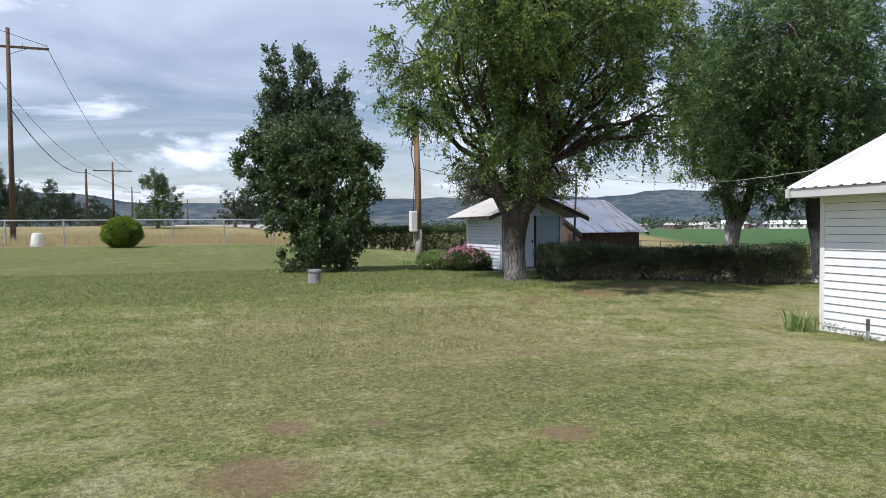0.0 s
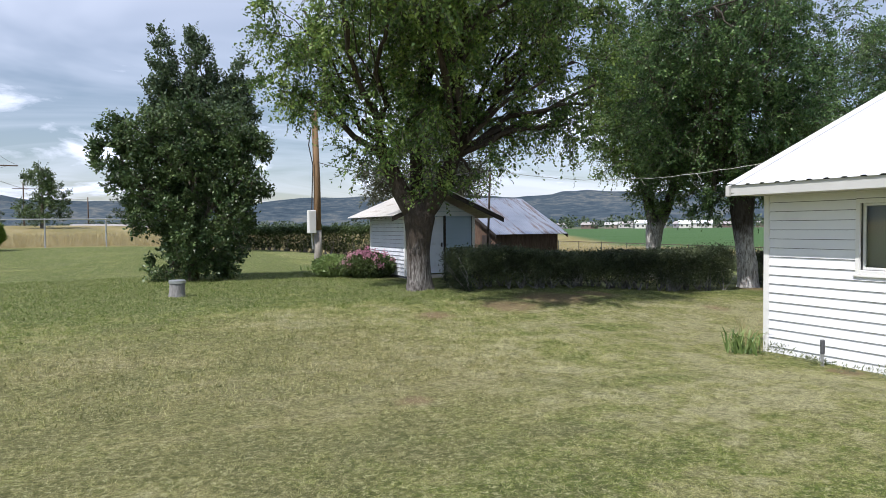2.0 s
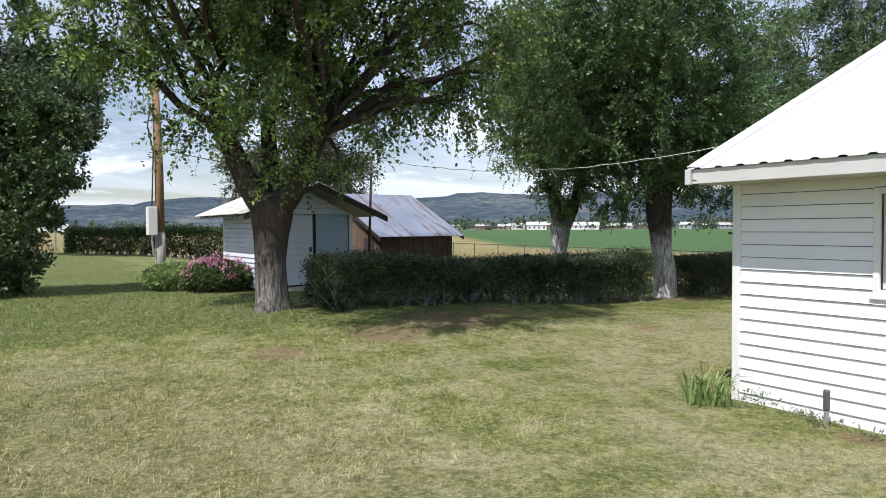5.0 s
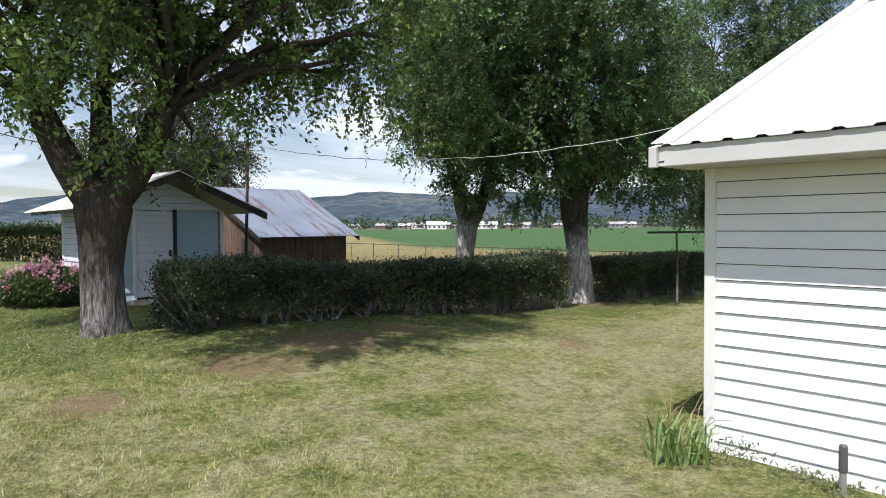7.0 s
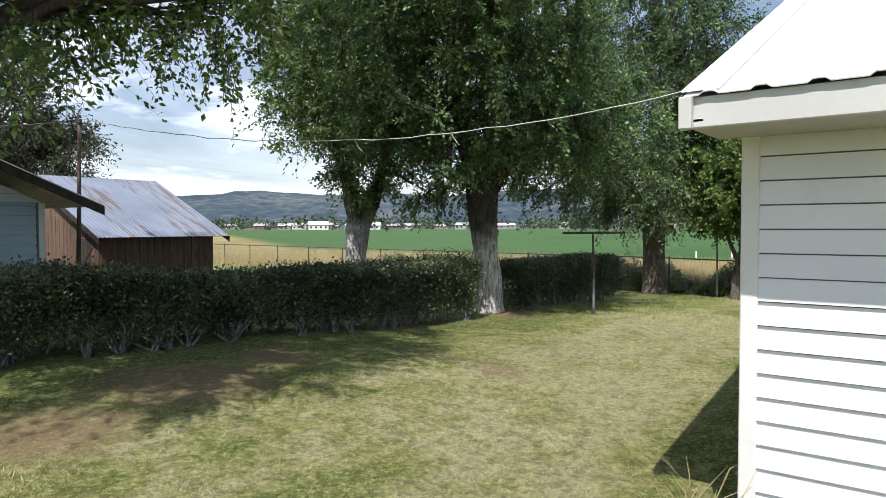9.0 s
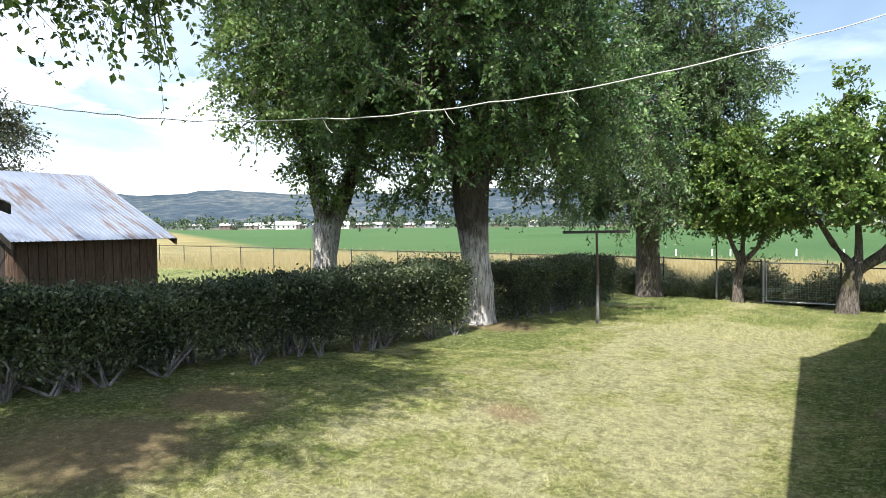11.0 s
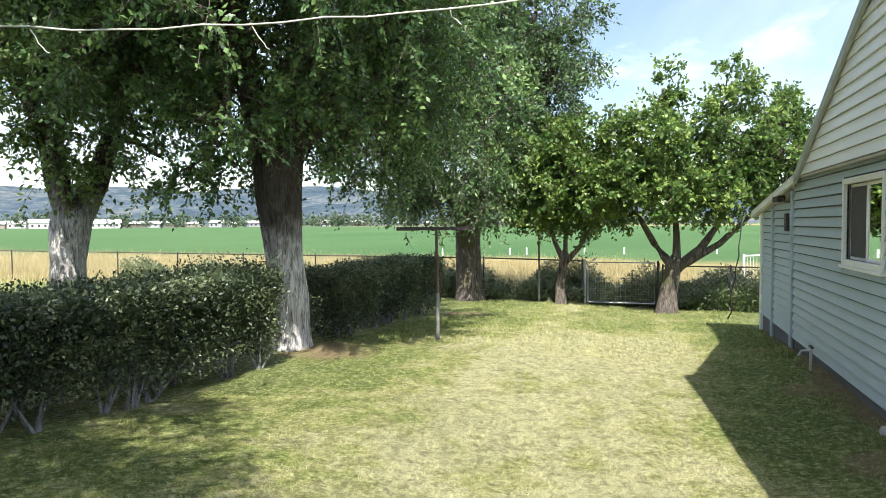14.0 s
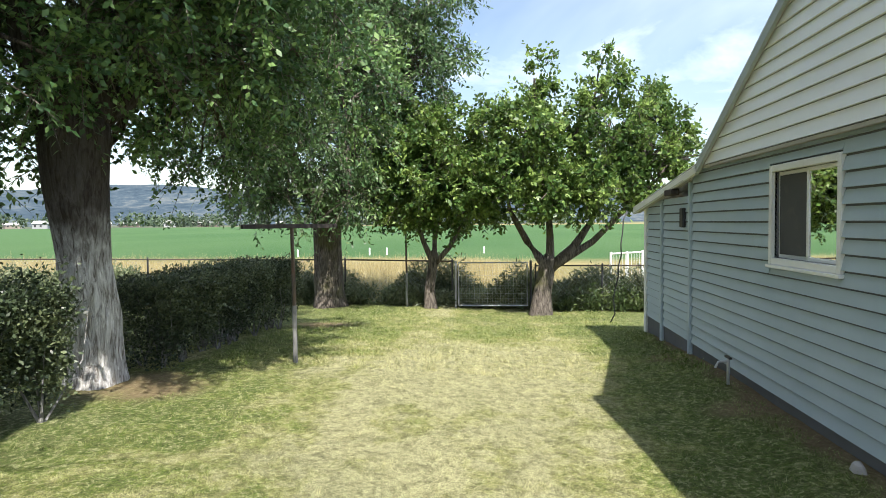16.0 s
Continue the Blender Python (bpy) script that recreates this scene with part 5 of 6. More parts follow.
build_tree("fruit_tree", "broad fruit tree with forking trunk and yellow-green leaves", "tree", (28.1, 10.75),
           [(0, 0, -0.1, 0.26), (0.03, -0.05, 0.5, 0.20), (0.05, -0.15, 1.0, 0.19), (0.05, -0.2, 1.3, 0.18), (0.05, -0.22, 1.45, 0.08)],
           [(-0.3, 1.0, 3.2, 1.1, 1.1, 0.9), (0.1, -1.2, 3.3, 1.2, 1.3, 1.0), (-0.4, -0.3, 3.0, 1.0, 1.5, 0.8), (0, 0.3, 4.3, 1.2, 1.3, 0.9), (0.1, -1.6, 4.5, 1.0, 1.0, 0.9), (0.1, -2.6, 4.0, 0.9, 0.8, 0.8),
            (0.0, 0.1, 5.5, 0.32, 0.32, 0.7), (0.1, -1.5, 5.5, 0.32, 0.32, 0.7), (0.1, -2.5, 5.0, 0.3, 0.3, 0.6), (0.1, -2.7, 3.0, 0.7, 0.8, 0.6), (0.1, -3.4, 3.6, 0.6, 0.5, 0.5)],
           FRUIT_LEAF, DARK_BARK, 430, 10, 10, 0.42, 0.1, 0.115, 0.64, 8, 0.06, 0.25, 0.8,
           forks=[(-0.1, 0.7, 2.5, 0.10, 0.05), (0.05, -0.2, 2.8, 0.10, 0.05), (0.1, -1.2, 2.2, 0.12, 0.06), (0.1, -2.0, 2.5, 0.09, 0.05)])
build_tree("tall_bush", "tall many-stemmed bush leafed down to the lawn", "bush", (4.3, 22.3),
           [(0, 0, -0.05, 0.16), (0, 0, 0.6, 0.12), (0.05, 0, 1.2, 0.11)],
           [(-0.5, 0.1, 0.55, 0.75, 0.7, 0.6), (0.55, -0.1, 0.55, 0.7, 0.7, 0.6), (0, -0.2, 1.1, 0.95, 0.8, 0.6), (-0.4, 0.1, 1.9, 1.1, 0.9, 0.8), (0.7, -0.2, 1.9, 1.0, 0.9, 0.8), (-1.1, 0.3, 2.7, 1.0, 0.9, 0.8), (1.2, -0.4, 2.8, 0.9, 0.9, 0.8), (-1.75, 0.6, 3.4, 0.7, 0.75, 0.65),
            (-0.3, 0, 3.5, 1.1, 1.0, 0.8), (1.5, -0.5, 3.7, 0.6, 0.6, 0.55), (-1.2, 0.4, 4.1, 0.75, 0.8, 0.55), (0.7, -0.2, 4.2, 0.8, 0.8, 0.55), (-2.0, 0.6, 4.1, 0.35, 0.4, 0.35), (-0.2, 0.1, 4.5, 0.7, 0.7, 0.5)],
           LILAC_LEAF, DARK_BARK, 560, 10, 11, 0.36, -0.3, 0.100, 0.6, 9, 0.05, 0.25, 0.75)
build_tree("poplar_tree", "tall grey-green poplar with three upright spires behind the bush", "tree", (6.4, 39.2),
           [(0, 0, -0.1, 0.30), (0, 0, 0.8, 0.24), (0.05, 0, 2.2, 0.2), (0.05, 0, 3.2, 0.14)],
           [(0, 0, 3.6, 2.0, 1.8, 1.2), (-1.2, 0.3, 5.2, 1.6, 1.4, 1.2), (1.2, -0.3, 5.2, 1.6, 1.4, 1.2), (0, 0, 6.4, 1.6, 1.4, 1.2),
            *[(sx, sy, 6.0 + (top - 6.0) * f, r * (1.15 - 0.72 * f), r * (1.15 - 0.72 * f), 0.75)
              for sx, sy, top, r in ((-1.75, 0.5, 10.9, 0.85), (0.05, 0.1, 11.2, 0.95), (1.9, -0.5, 9.2, 0.85), (-0.8, 0.3, 9.0, 0.75), (1.0, -0.2, 8.8, 0.75))
              for f in (0.05, 0.22, 0.40, 0.58, 0.76, 0.94)]],
           POPLAR_LEAF, DARK_BARK, 720, 8, 10, 0.50, -0.9, 0.165, 0.6, 19, 0.06, 0.25, 0.6)
build_tree("plum_tree", "dark reddish-green tree behind the outbuilding", "tree", (14.0, 27.4),
           [(0, 0, -0.1, 0.24), (0, 0, 0.6, 0.19), (0.05, 0, 1.6, 0.17), (0.05, 0, 2.0, 0.10)],
           [(-0.8, 0, 3.2, 1.3, 1.3, 1.0), (1.0, -0.2, 3.1, 1.3, 1.2, 0.9), (0.1, 0.2, 4.3, 1.6, 1.5, 1.1), (0.0, 0, 5.6, 1.2, 1.2, 1.0), (1.9, -0.4, 2.7, 0.7, 0.7, 0.45), (1.6, 0, 4.0, 0.9, 0.9, 0.6), (-1.9, 0, 3.6, 0.9, 0.9, 0.8)],
           PLUM_LEAF, DARK_BARK, 330, 11, 12, 0.65, 0.35, 0.105, 0.42, 12, 0.07, 0.25, 0.75)


def gz(x, y):
    return float(ground_z(np.array(float(x)), np.array(float(y))))


# ---- lawn grass ----
def grass(name, label, boxes, count, tall, wide, mat, seed, lean=0.6, avoid=True):
    """Short blades scattered over stretches of the plan, one mesh."""
    rng = np.random.default_rng(seed)
    area = np.array([(b[1] - b[0]) * (b[3] - b[2]) for b in boxes])
    pick = rng.choice(len(boxes), count, p=area / area.sum())
    B = np.array(boxes)[pick]
    x = B[:, 0] + (B[:, 1] - B[:, 0]) * rng.random(count)
    y = B[:, 2] + (B[:, 3] - B[:, 2]) * rng.random(count)
    keep = ~((x > HX - 0.05) & (y < HY + 0.05))
    if avoid:
        for bx, by, r in BARE[:11]:
            keep &= ((x - bx) ** 2 + (y - by) ** 2 > (r * 0.62) ** 2) | (rng.random(count) < 0.15)
    x, y = x[keep], y[keep]
    n = len(x)
    z = ground_z(x, y) - 0.012
    z += np.array([0.025 * noise.noise((a * 0.6, b * 0.6, 0)) + 0.012 * noise.noise((a * 2.1, b * 2.1, 3)) for a, b in zip(x, y)])
    p = np.stack([x, y, z], 1)
    a = rng.random(n) * 2 * np.pi
    side = np.stack([np.cos(a), np.sin(a), np.zeros(n)], 1)
    tuft = np.array([1 + 0.9 * noise.noise((a * 4.5, b * 4.5, 7)) + 0.5 * noise.noise((a * 13, b * 13, 1)) for a, b in zip(x, y)])
    h = tall * (0.4 + 0.9 * rng.random(n)) * np.clip(tuft, 0.3, 1.7)
    tilt = rng.normal(size=(n, 2)) * lean
    top = p + np.stack([tilt[:, 0] * h, tilt[:, 1] * h, h], 1)
    v = np.stack([p - side * wide / 2, p + side * wide / 2, top], 1)
    ob = new(name, quads(name, v.reshape(-1, 3), n, 3, mat))
    return tagged(ob, label, "grass", kind="stuff")


grass("lawn_grass", "short mown lawn grass, green and straw-coloured", [(-2.5, 11.3, 2.0, 9.2), (5.0, 24.0, 9.3, 15.4)], 560000, 0.027, 0.0065, BLADE, 31)
grass("lawn_grass", "mown grass further over the lawn", [(-5, 9.0, 9.2, 24.0), (20.0, 28.5, 9.3, 15.4)], 170000, 0.05, 0.014, BLADE, 32)
grass("dry_field_grass", "tall dry straw-coloured grass past the fence", [(29.6, 46, 2, 50)], 60000, 0.42, 0.018, DRY_STALK, 33, 0.25, False)
grass("dry_field_grass", "dry grass beyond the far fence", [(-34, 8, 43, 62)], 40000, 0.40, 0.02, DRY_STALK, 34, 0.25, False)


def weeds(name, label, boxes, count, tall, mat, seed, size=0.09):
    rng = np.random.default_rng(seed)
    area = np.array([(b[1] - b[0]) * (b[3] - b[2]) for b in boxes])
    B = np.array(boxes)[rng.choice(len(boxes), count, p=area / area.sum())]
    x = B[:, 0] + (B[:, 1] - B[:, 0]) * rng.random(count)
    y = B[:, 2] + (B[:, 3] - B[:, 2]) * rng.random(count)
    patch = np.array([0.55 + 0.9 * noise.noise((a * 0.7, b * 0.7, seed)) for a, b in zip(x, y)])
    x, y, patch = x[patch > 0.1], y[patch > 0.1], patch[patch > 0.1]
    h = tall * np.clip(patch, 0.3, 1.1) * (0.6 + 0.6 * rng.random(len(x)))
    k = 16
    f = rng.random((len(x), k))
    base = ground_z(x, y)
    p = np.stack([x[:, None] + rng.normal(size=f.shape) * 0.07, y[:, None] + rng.normal(size=f.shape) * 0.07, base[:, None] + f * h[:, None]], -1).reshape(-1, 3)
    w = rng.normal(size=p.shape) + np.array([0, 0, 0.8])
    ob = new(name, leaf_mesh(name, p, w, size * (0.6 + 0.8 * rng.random(len(p))), mat, rng, 0.28))
    return tagged(ob, label, "weeds", kind="stuff")


weeds("weed_patch", "tall grey-green weeds along the wire fence", [(28.9, 30.6, 6.5, 28)], 9500, 1.05, WEED, 41, 0.12)
weeds("weed_patch", "leafy green weeds round the fruit trees", [(28.6, 30.0, 6.6, 10.2)], 700, 0.75, FAR_HEDGE_LEAF, 42, 0.12)
weeds("weed_patch", "low weeds along the foot of the house wall", [(10.95, 11.33, 6.2, 9.1)], 40, 0.22, WEED, 43, 0.05)


# ---- fences ----
def chain_fence(name, label, a, b, posts, height, rail_mat, post_mat, step=0.13, thick=0.024):
    fence = thing(name, label, "fence")
    a, b = Vector(a), Vector(b)
    span = (b - a).length
    at = lambda f: Vector((a.x + (b.x - a.x) * f, a.y + (b.y - a.y) * f, gz(a.x + (b.x - a.x) * f, a.y + (b.y - a.y) * f)))
    for i in range(posts):
        p = at(i / (posts - 1))
        part("post", Geo().tube([p - Vector((0, 0, 0.1)), p + Vector((0, 0, height + 0.03)), p + Vector((0, 0, height + 0.06))], [thick, thick, thick * 0.5], 8), post_mat, fence)
        if i:
            q = at((i - 1) / (posts - 1))
            up = Vector((0, 0, height))
            part("rail", Geo().tube([q + up, p + up], [thick * 0.8, thick * 0.8], 8), rail_mat, fence)
    g = Geo()
    n = int(span / step)
    way = (b - a).normalized()
    for i in range(n):
        p = at(i / n)
        run = way * height
        for s in (1, -1):
            q0 = p + Vector((0, 0, 0.04 if s > 0 else height))
            q1 = p + run + Vector((0, 0, height if s > 0 else 0.04))
            w = Vector((0, 0, 0.0022))
            g.add([q0 - w, q1 - w, q1 + w, q0 + w], [(0, 1, 2, 3)])
    part("wire_mesh", g, GALV, fence, "thin diamond wire mesh")
    return fence


chain_fence("chain_link_fence", "low wire fence with a dark rusty top rail", (29.05, 12.85, 0), (33.5, 60, 0), 18, 1.12, RUST_PIPE, DARK_METAL)
chain_fence("chain_link_fence", "short run of wire fence behind the fruit trees", (28.85, 10.8, 0), (28.7, 6.0, 0), 4, 1.1, RUST_PIPE, DARK_METAL)
chain_fence("chain_link_fence", "galvanised chain-link fence at the lawn's far edge", (-38, 43.0, 0), (7.6, 42.6, 0), 17, 1.48, GALV, GALV, 0.13, 0.04)

gate = thing("wire_gate", "galvanised pipe gate with wire mesh between the fruit trees", "gate")
g0 = gz(28.8, 12)
for y in (12.75, 10.92):
    part("gate_post", Geo().tube([(28.8, y, g0 - 0.1), (28.8, y, g0 + 1.2)], [0.03, 0.03], 8), GALV if y > 12 else DARK_METAL, gate)
part("gate_frame", Geo().tube([(28.78, 12.68, g0 + 0.1), (28.78, 12.68, g0 + 1.15), (28.78, 11.0, g0 + 1.15), (28.78, 11.0, g0 + 0.1), (28.78, 12.68, g0 + 0.1)], [0.02] * 5, 8), GALV, gate)
gm = Geo()
for i in range(26):
    y = 11.02 + i * 0.0635
    gm.box((28.777, y, g0 + 0.12), (28.780, y + 0.003, g0 + 1.14))
for i in range(16):
    gm.box((28.777, 11.0, g0 + 0.14 + i * 0.063), (28.780, 12.68, g0 + 0.143 + i * 0.063))
part("wire_mesh", gm, GALV, gate)

panel = thing("white_fence_panel", "white-painted wire garden fence panel behind the house", "fence")
g0 = gz(31.9, 8.3)
for k in range(3):
    x, y = 31.5 + 0.55 * k, 8.55 - 0.55 * k
    part("post", Geo().tube([(x, y, g0 - 0.1), (x, y, g0 + 1.3)], [0.035, 0.035], 8), TRIM, panel)
part("rail", Geo().tube([(31.5, 8.55, g0 + 1.25), (32.6, 7.45, g0 + 1.25)], [0.025, 0.025], 8), TRIM, panel)
for k in range(12):
    f = k / 11
    x, y = 31.5 + 1.1 * f, 8.55 - 1.1 * f
    part("picket", Geo().box((x - 0.005, y - 0.005, g0 + 0.05), (x + 0.005, y + 0.005, g0 + 1.24)), TRIM, panel)


# ---- clothesline posts ----
def clothes_post(x, y, h, ax, ay, half, label):
    z = gz(x, y)
    post = thing("clothesline_post", label, "clothesline post", "clothesline posts")
    part("upright", Geo().tube([(x, y, z - 0.1), (x - 0.01, y, z + h * 0.45), (x - 0.03, y + 0.01, z + h)], [0.026, 0.024, 0.022], 9), RUST_PIPE, post)
    part("sleeve", Geo().tube([(x, y, z - 0.1), (x - 0.01, y, z + h * 0.42)], [0.029, 0.027], 9), GREY_WOOD, post)
    part("crossarm", Geo().box((-half, -0.03, 0), (half, 0.03, 0.05)), DARK_WOOD, post).matrix_basis = pose(x - 0.03, y + 0.01, z + h - 0.02, 0, 0, math.degrees(math.atan2(ay, ax)))
    for k in range(4):
        f = -half + 0.12 + k * (2 * half - 0.24) / 3
        c = Vector((x - 0.03, y + 0.01, z + h + 0.03)) + Vector((ax, ay, 0)).normalized() * f
        part("hook", Geo().tube([c, c + Vector((0, 0, 0.045))], [0.006, 0.006], 5), DARK_METAL, post)
    return post


clothes_post(20.33, 14.21, 1.66, -0.54, 0.41, 0.68, "T-shaped clothesline post of rusty pipe beside the hedge")
clothes_post(28.68, 13.95, 1.98, -0.2, 0.98, 0.55, "T-shaped clothesline post of dark pipe by the fruit tree")

# ---- poles and cables ----
pole = thing("power_pole", "brown wooden pole with a pale foot and a meter box", "pole")
px_, py_, pz_ = 8.72, 25.2, gz(8.72, 25.2)
part("shaft", Geo().tube([(px_, py_, pz_ - 0.2), (px_, py_, pz_ + 3.0), (px_ - 0.06, py_, pz_ + 5.5)], [0.135, 0.12, 0.10], 12), POLE_WOOD, pole, soft=True)
part("foot_sleeve", Geo().tube([(px_, py_, pz_ - 0.2), (px_, py_, pz_ + 1.35)], [0.142, 0.136], 12), POLE_GREY, pole, "pale weathered lower pole", soft=True)
bevelled(part("meter_box", Geo().box((px_ - 0.36, py_ - 0.22, pz_ + 1.25), (px_ - 0.10, py_ + 0.06, pz_ + 2.05)), TRIM, pole, "cream steel meter box"), 0.02)
part("conduit", Geo().tube([(px_ - 0.22, py_ - 0.06, pz_ + 2.0), (px_ - 0.16, py_ - 0.1, pz_ + 3.6), (px_ - 0.30, py_ - 0.1, pz_ + 4.3), (px_ - 0.2, py_ - 0.1, pz_ + 4.9)], [0.02] * 4, 7), DARK_METAL, pole)
part("conduit", Geo().tube([(px_ - 0.24, py_ - 0.08, pz_ + 1.25), (px_ - 0.2, py_ - 0.08, pz_ + 0.7)], [0.03, 0.03], 7), GALV, pole)


def far_pole(angle, d, h, arm, label, arm2=False):
    x, y = 0.92 - d * math.sin(radians(angle)), d * math.cos(radians(angle))
    z = gz(x, y)
    p = thing("utility_pole", label, "utility pole", "utility poles")
    part("shaft", Geo().tube([(x, y, z - 0.5), (x, y, z + h)], [0.19, 0.12], 10), DARK_POLE, p, soft=True)
    if arm:
        part("crossarm", Geo().box((x - arm, y - 0.09, z + h - 1.35), (x + arm, y + 0.05, z + h - 1.2)), DARK_POLE, p)
        for k in (-0.95, -0.35, 0.35, 0.95):
            part("insulator", Geo().tube([(x + k * arm, y, z + h - 1.2), (x + k * arm, y, z + h - 1.0)], [0.05, 0.03], 6), GALV, p)
        part("brace", Geo().tube([(x + arm * 0.5, y - 0.1, z + h - 1.33), (x, y - 0.14, z + h - 1.85)], [0.02, 0.02], 5), DARK_METAL, p)
    return Vector((x, y, z + h))


P1 = far_pole(13.2, 55, 14.6, 2.45, "tall brown utility pole with a long crossarm")
P2 = far_pole(6.7, 112, 9.6, 2.6, "distant utility pole with a crossarm")
P3 = far_pole(8.5, 96, 7.2, 0, "distant plain wooden pole")
P4 = far_pole(5.4, 175, 9.8, 2.0, "small distant utility pole")
P5 = far_pole(1.4, 200, 8.0, 0, "small distant wooden pole")
for k in (-2.3, 2.3):
    cable("power_line", "thin power line sagging between the utility poles", P1 + Vector((k, 0, -1.05)), P2 + Vector((k, 0, -1.05)), 1.6, 0.022, DARK_CABLE)
    cable("power_line", "thin power line running out of sight", P1 + Vector((k, 0, -1.05)), P1 + Vector((k - 14, -30, 0)), 0.6, 0.018, DARK_CABLE)
cable("power_line", "dark cable running down towards the plain pole", P1 + Vector((0, 0, -5.4)), P3 + Vector((0, 0, -0.4)), 1.4, 0.035, DARK_CABLE)
cable("power_line", "dark cable beyond the plain pole", P3 + Vector((0, 0, -0.4)), P5 + Vector((0, 0, -0.6)), 1.2, 0.03, DARK_CABLE)
cable("power_line", "thin dark service cable to the shed's mast", (px_ - 0.05, py_, pz_ + 3.75), (12.60, 19.85, 3.70), 0.35, 0.012, DARK_CABLE)
cable("service_cable", "pale twisted service cable over the lawn to the gable", (12.58, 19.8, 3.72), (16.2, HY + 0.15, 3.95), 0.68, 0.0065, CABLE, 40, 0.008)
for f in (0.45, 0.58, 0.7):
    p = Vector((12.58, 19.8, 3.72)).lerp(Vector((16.2, HY + 0.15, 3.95)), f) - Vector((0, 0, 4 * 0.68 * f * (1 - f)))
    cable("cable_tail", "loose tail of tape hanging from the service cable", p, p + Vector((0.05, -0.12, -0.16)), 0.02, 0.004, CABLE, 5, 0.008, int(f * 100))

# ---- small things on the lawn ----
sx, sy = 3.53, 17.6
sz = gz(sx, sy)
stump = thing("stump", "short weathered grey stump with a dented metal cap", "stump")
part("body", Geo().tube([(sx, sy, sz - 0.03), (sx, sy, sz + 0.08), (sx + 0.01, sy, sz + 0.30)], [0.19, 0.165, 0.16], 14, 0.04, RNG), GREY_WOOD, stump)
part("cap", Geo().tube([(sx + 0.01, sy, sz + 0.29), (sx + 0.01, sy, sz + 0.345), (sx + 0.01, sy, sz + 0.36)], [0.178, 0.18, 0.15], 16), GALV, stump, "dull steel cap", soft=False)


def leaf_ball(name, label, category, x, y, rx, ry, rz, mat, n, size, seed, lift=0.0):
    rng = np.random.default_rng(seed)
    ob = thing(name, label, category, at=(x, y, gz(x, y)))
    d = rng.normal(size=(n, 3))
    d /= np.linalg.norm(d, axis=1, keepdims=True)
    lump = np.array([1 + 0.16 * noise.noise(Vector(v) * 2.2 + Vector((seed, 0, 0))) for v in d])
    r = (0.62 + 0.38 * rng.random(n) ** 0.5) * lump
    p = d * r[:, None] * np.array([rx, ry, rz]) + np.array([0, 0, rz * 0.92 + lift])
    p[:, 2] = np.maximum(p[:, 2], 0.02)
    f = new("foliage", leaf_mesh("foliage", p, d + rng.normal(size=p.shape) * 0.7, size * (0.6 + 0.8 * rng.random(n)), mat, rng, 0.55))
    f.parent = ob
    g = Geo()
    for k in range(14):
        e = d[k] * np.array([rx, ry, rz]) * 0.7 + np.array([0, 0, rz * 0.92 + lift])
        g.tube([(0.05 * rng.normal(), 0.05 * rng.normal(), -0.05), tuple(e * 0.5), tuple(np.maximum(e, [-9, -9, 0.1]))], [0.03, 0.02, 0.006], 5)
    st = new("stem_stuff", g.mesh("stem_stuff", TWIG))
    st.parent = ob
    tagged(st, kind="stuff")
    return ob


leaf_ball("round_bush", "bright green bush clipped to a ball", "bush", -3.3, 39.4, 0.98, 0.95, 0.84, BOX_LEAF, 14000, 0.10, 51)

flowers = leaf_ball("flower_bush", "pink-flowered bush against the shed wall", "bush", 9.0, 20.7, 0.80, 0.7, 0.36, FAR_HEDGE_LEAF, 9000, 0.075, 52)
leaf_ball("flower_bush", "low leafy green clump beside the pink flowers", "bush", 8.2, 21.6, 0.6, 0.6, 0.33, IRIS_LEAF, 4500, 0.075, 53)
rng_f = np.random.default_rng(54)
pet, way = [], []
for k in range(55):
    a, b = rng_f.random() * 2 * math.pi, rng_f.random() ** 0.5
    c = np.array([0.82 * b * math.cos(a), 0.72 * b * math.sin(a), 0.36 + 0.36 * math.sqrt(max(0, 1 - b * b)) + 0.05 * rng_f.normal()])
    pet.append(c + rng_f.normal(size=(26, 3)) * 0.045)
    way.append(rng_f.normal(size=(26, 3)) + np.array([0, -0.3, 0.5]))
blossom = new("blossom", leaf_mesh("blossom", np.concatenate(pet), np.concatenate(way), 0.05 * (0.7 + 0.6 * rng_f.random(55 * 26)), PINK, rng_f, 0.8))
blossom.parent = flowers
tagged(blossom, "clusters of pink blossom")


def blade_clump(name, label, x, y, n, tall, spread, mat, seed, width=0.035):
    rng = np.random.default_rng(seed)
    ob = thing(name, label, "plant", at=(x, y, gz(x, y)))
    g = Geo()
    for k in range(n):
        a = rng.random() * 2 * math.pi
        b0 = Vector((rng.normal() * spread * 0.45, rng.normal() * spread * 0.45, -0.02))
        h = tall * (0.55 + 0.5 * rng.random())
        out = Vector((math.cos(a), math.sin(a), 0)) * h * (0.2 + 0.7 * rng.random())
        side = Vector((-math.sin(a + 0.6), math.cos(a + 0.6), 0)) * width * (0.6 + 0.6 * rng.random()) / 2
        m = b0 + out * 0.35 + Vector((0, 0, h * 0.62))
        t = b0 + out + Vector((0, 0, h * (0.95 - 0.25 * rng.random())))
        g.add([b0 - side, b0 + side, m + side * 0.9, m - side * 0.9, t], [(0, 1, 2, 3), (3, 2, 4)])
    leaf = new("leaf_stuff", g.mesh("leaf_stuff", mat))
    leaf.parent = ob
    tagged(leaf, kind="stuff")
    return ob


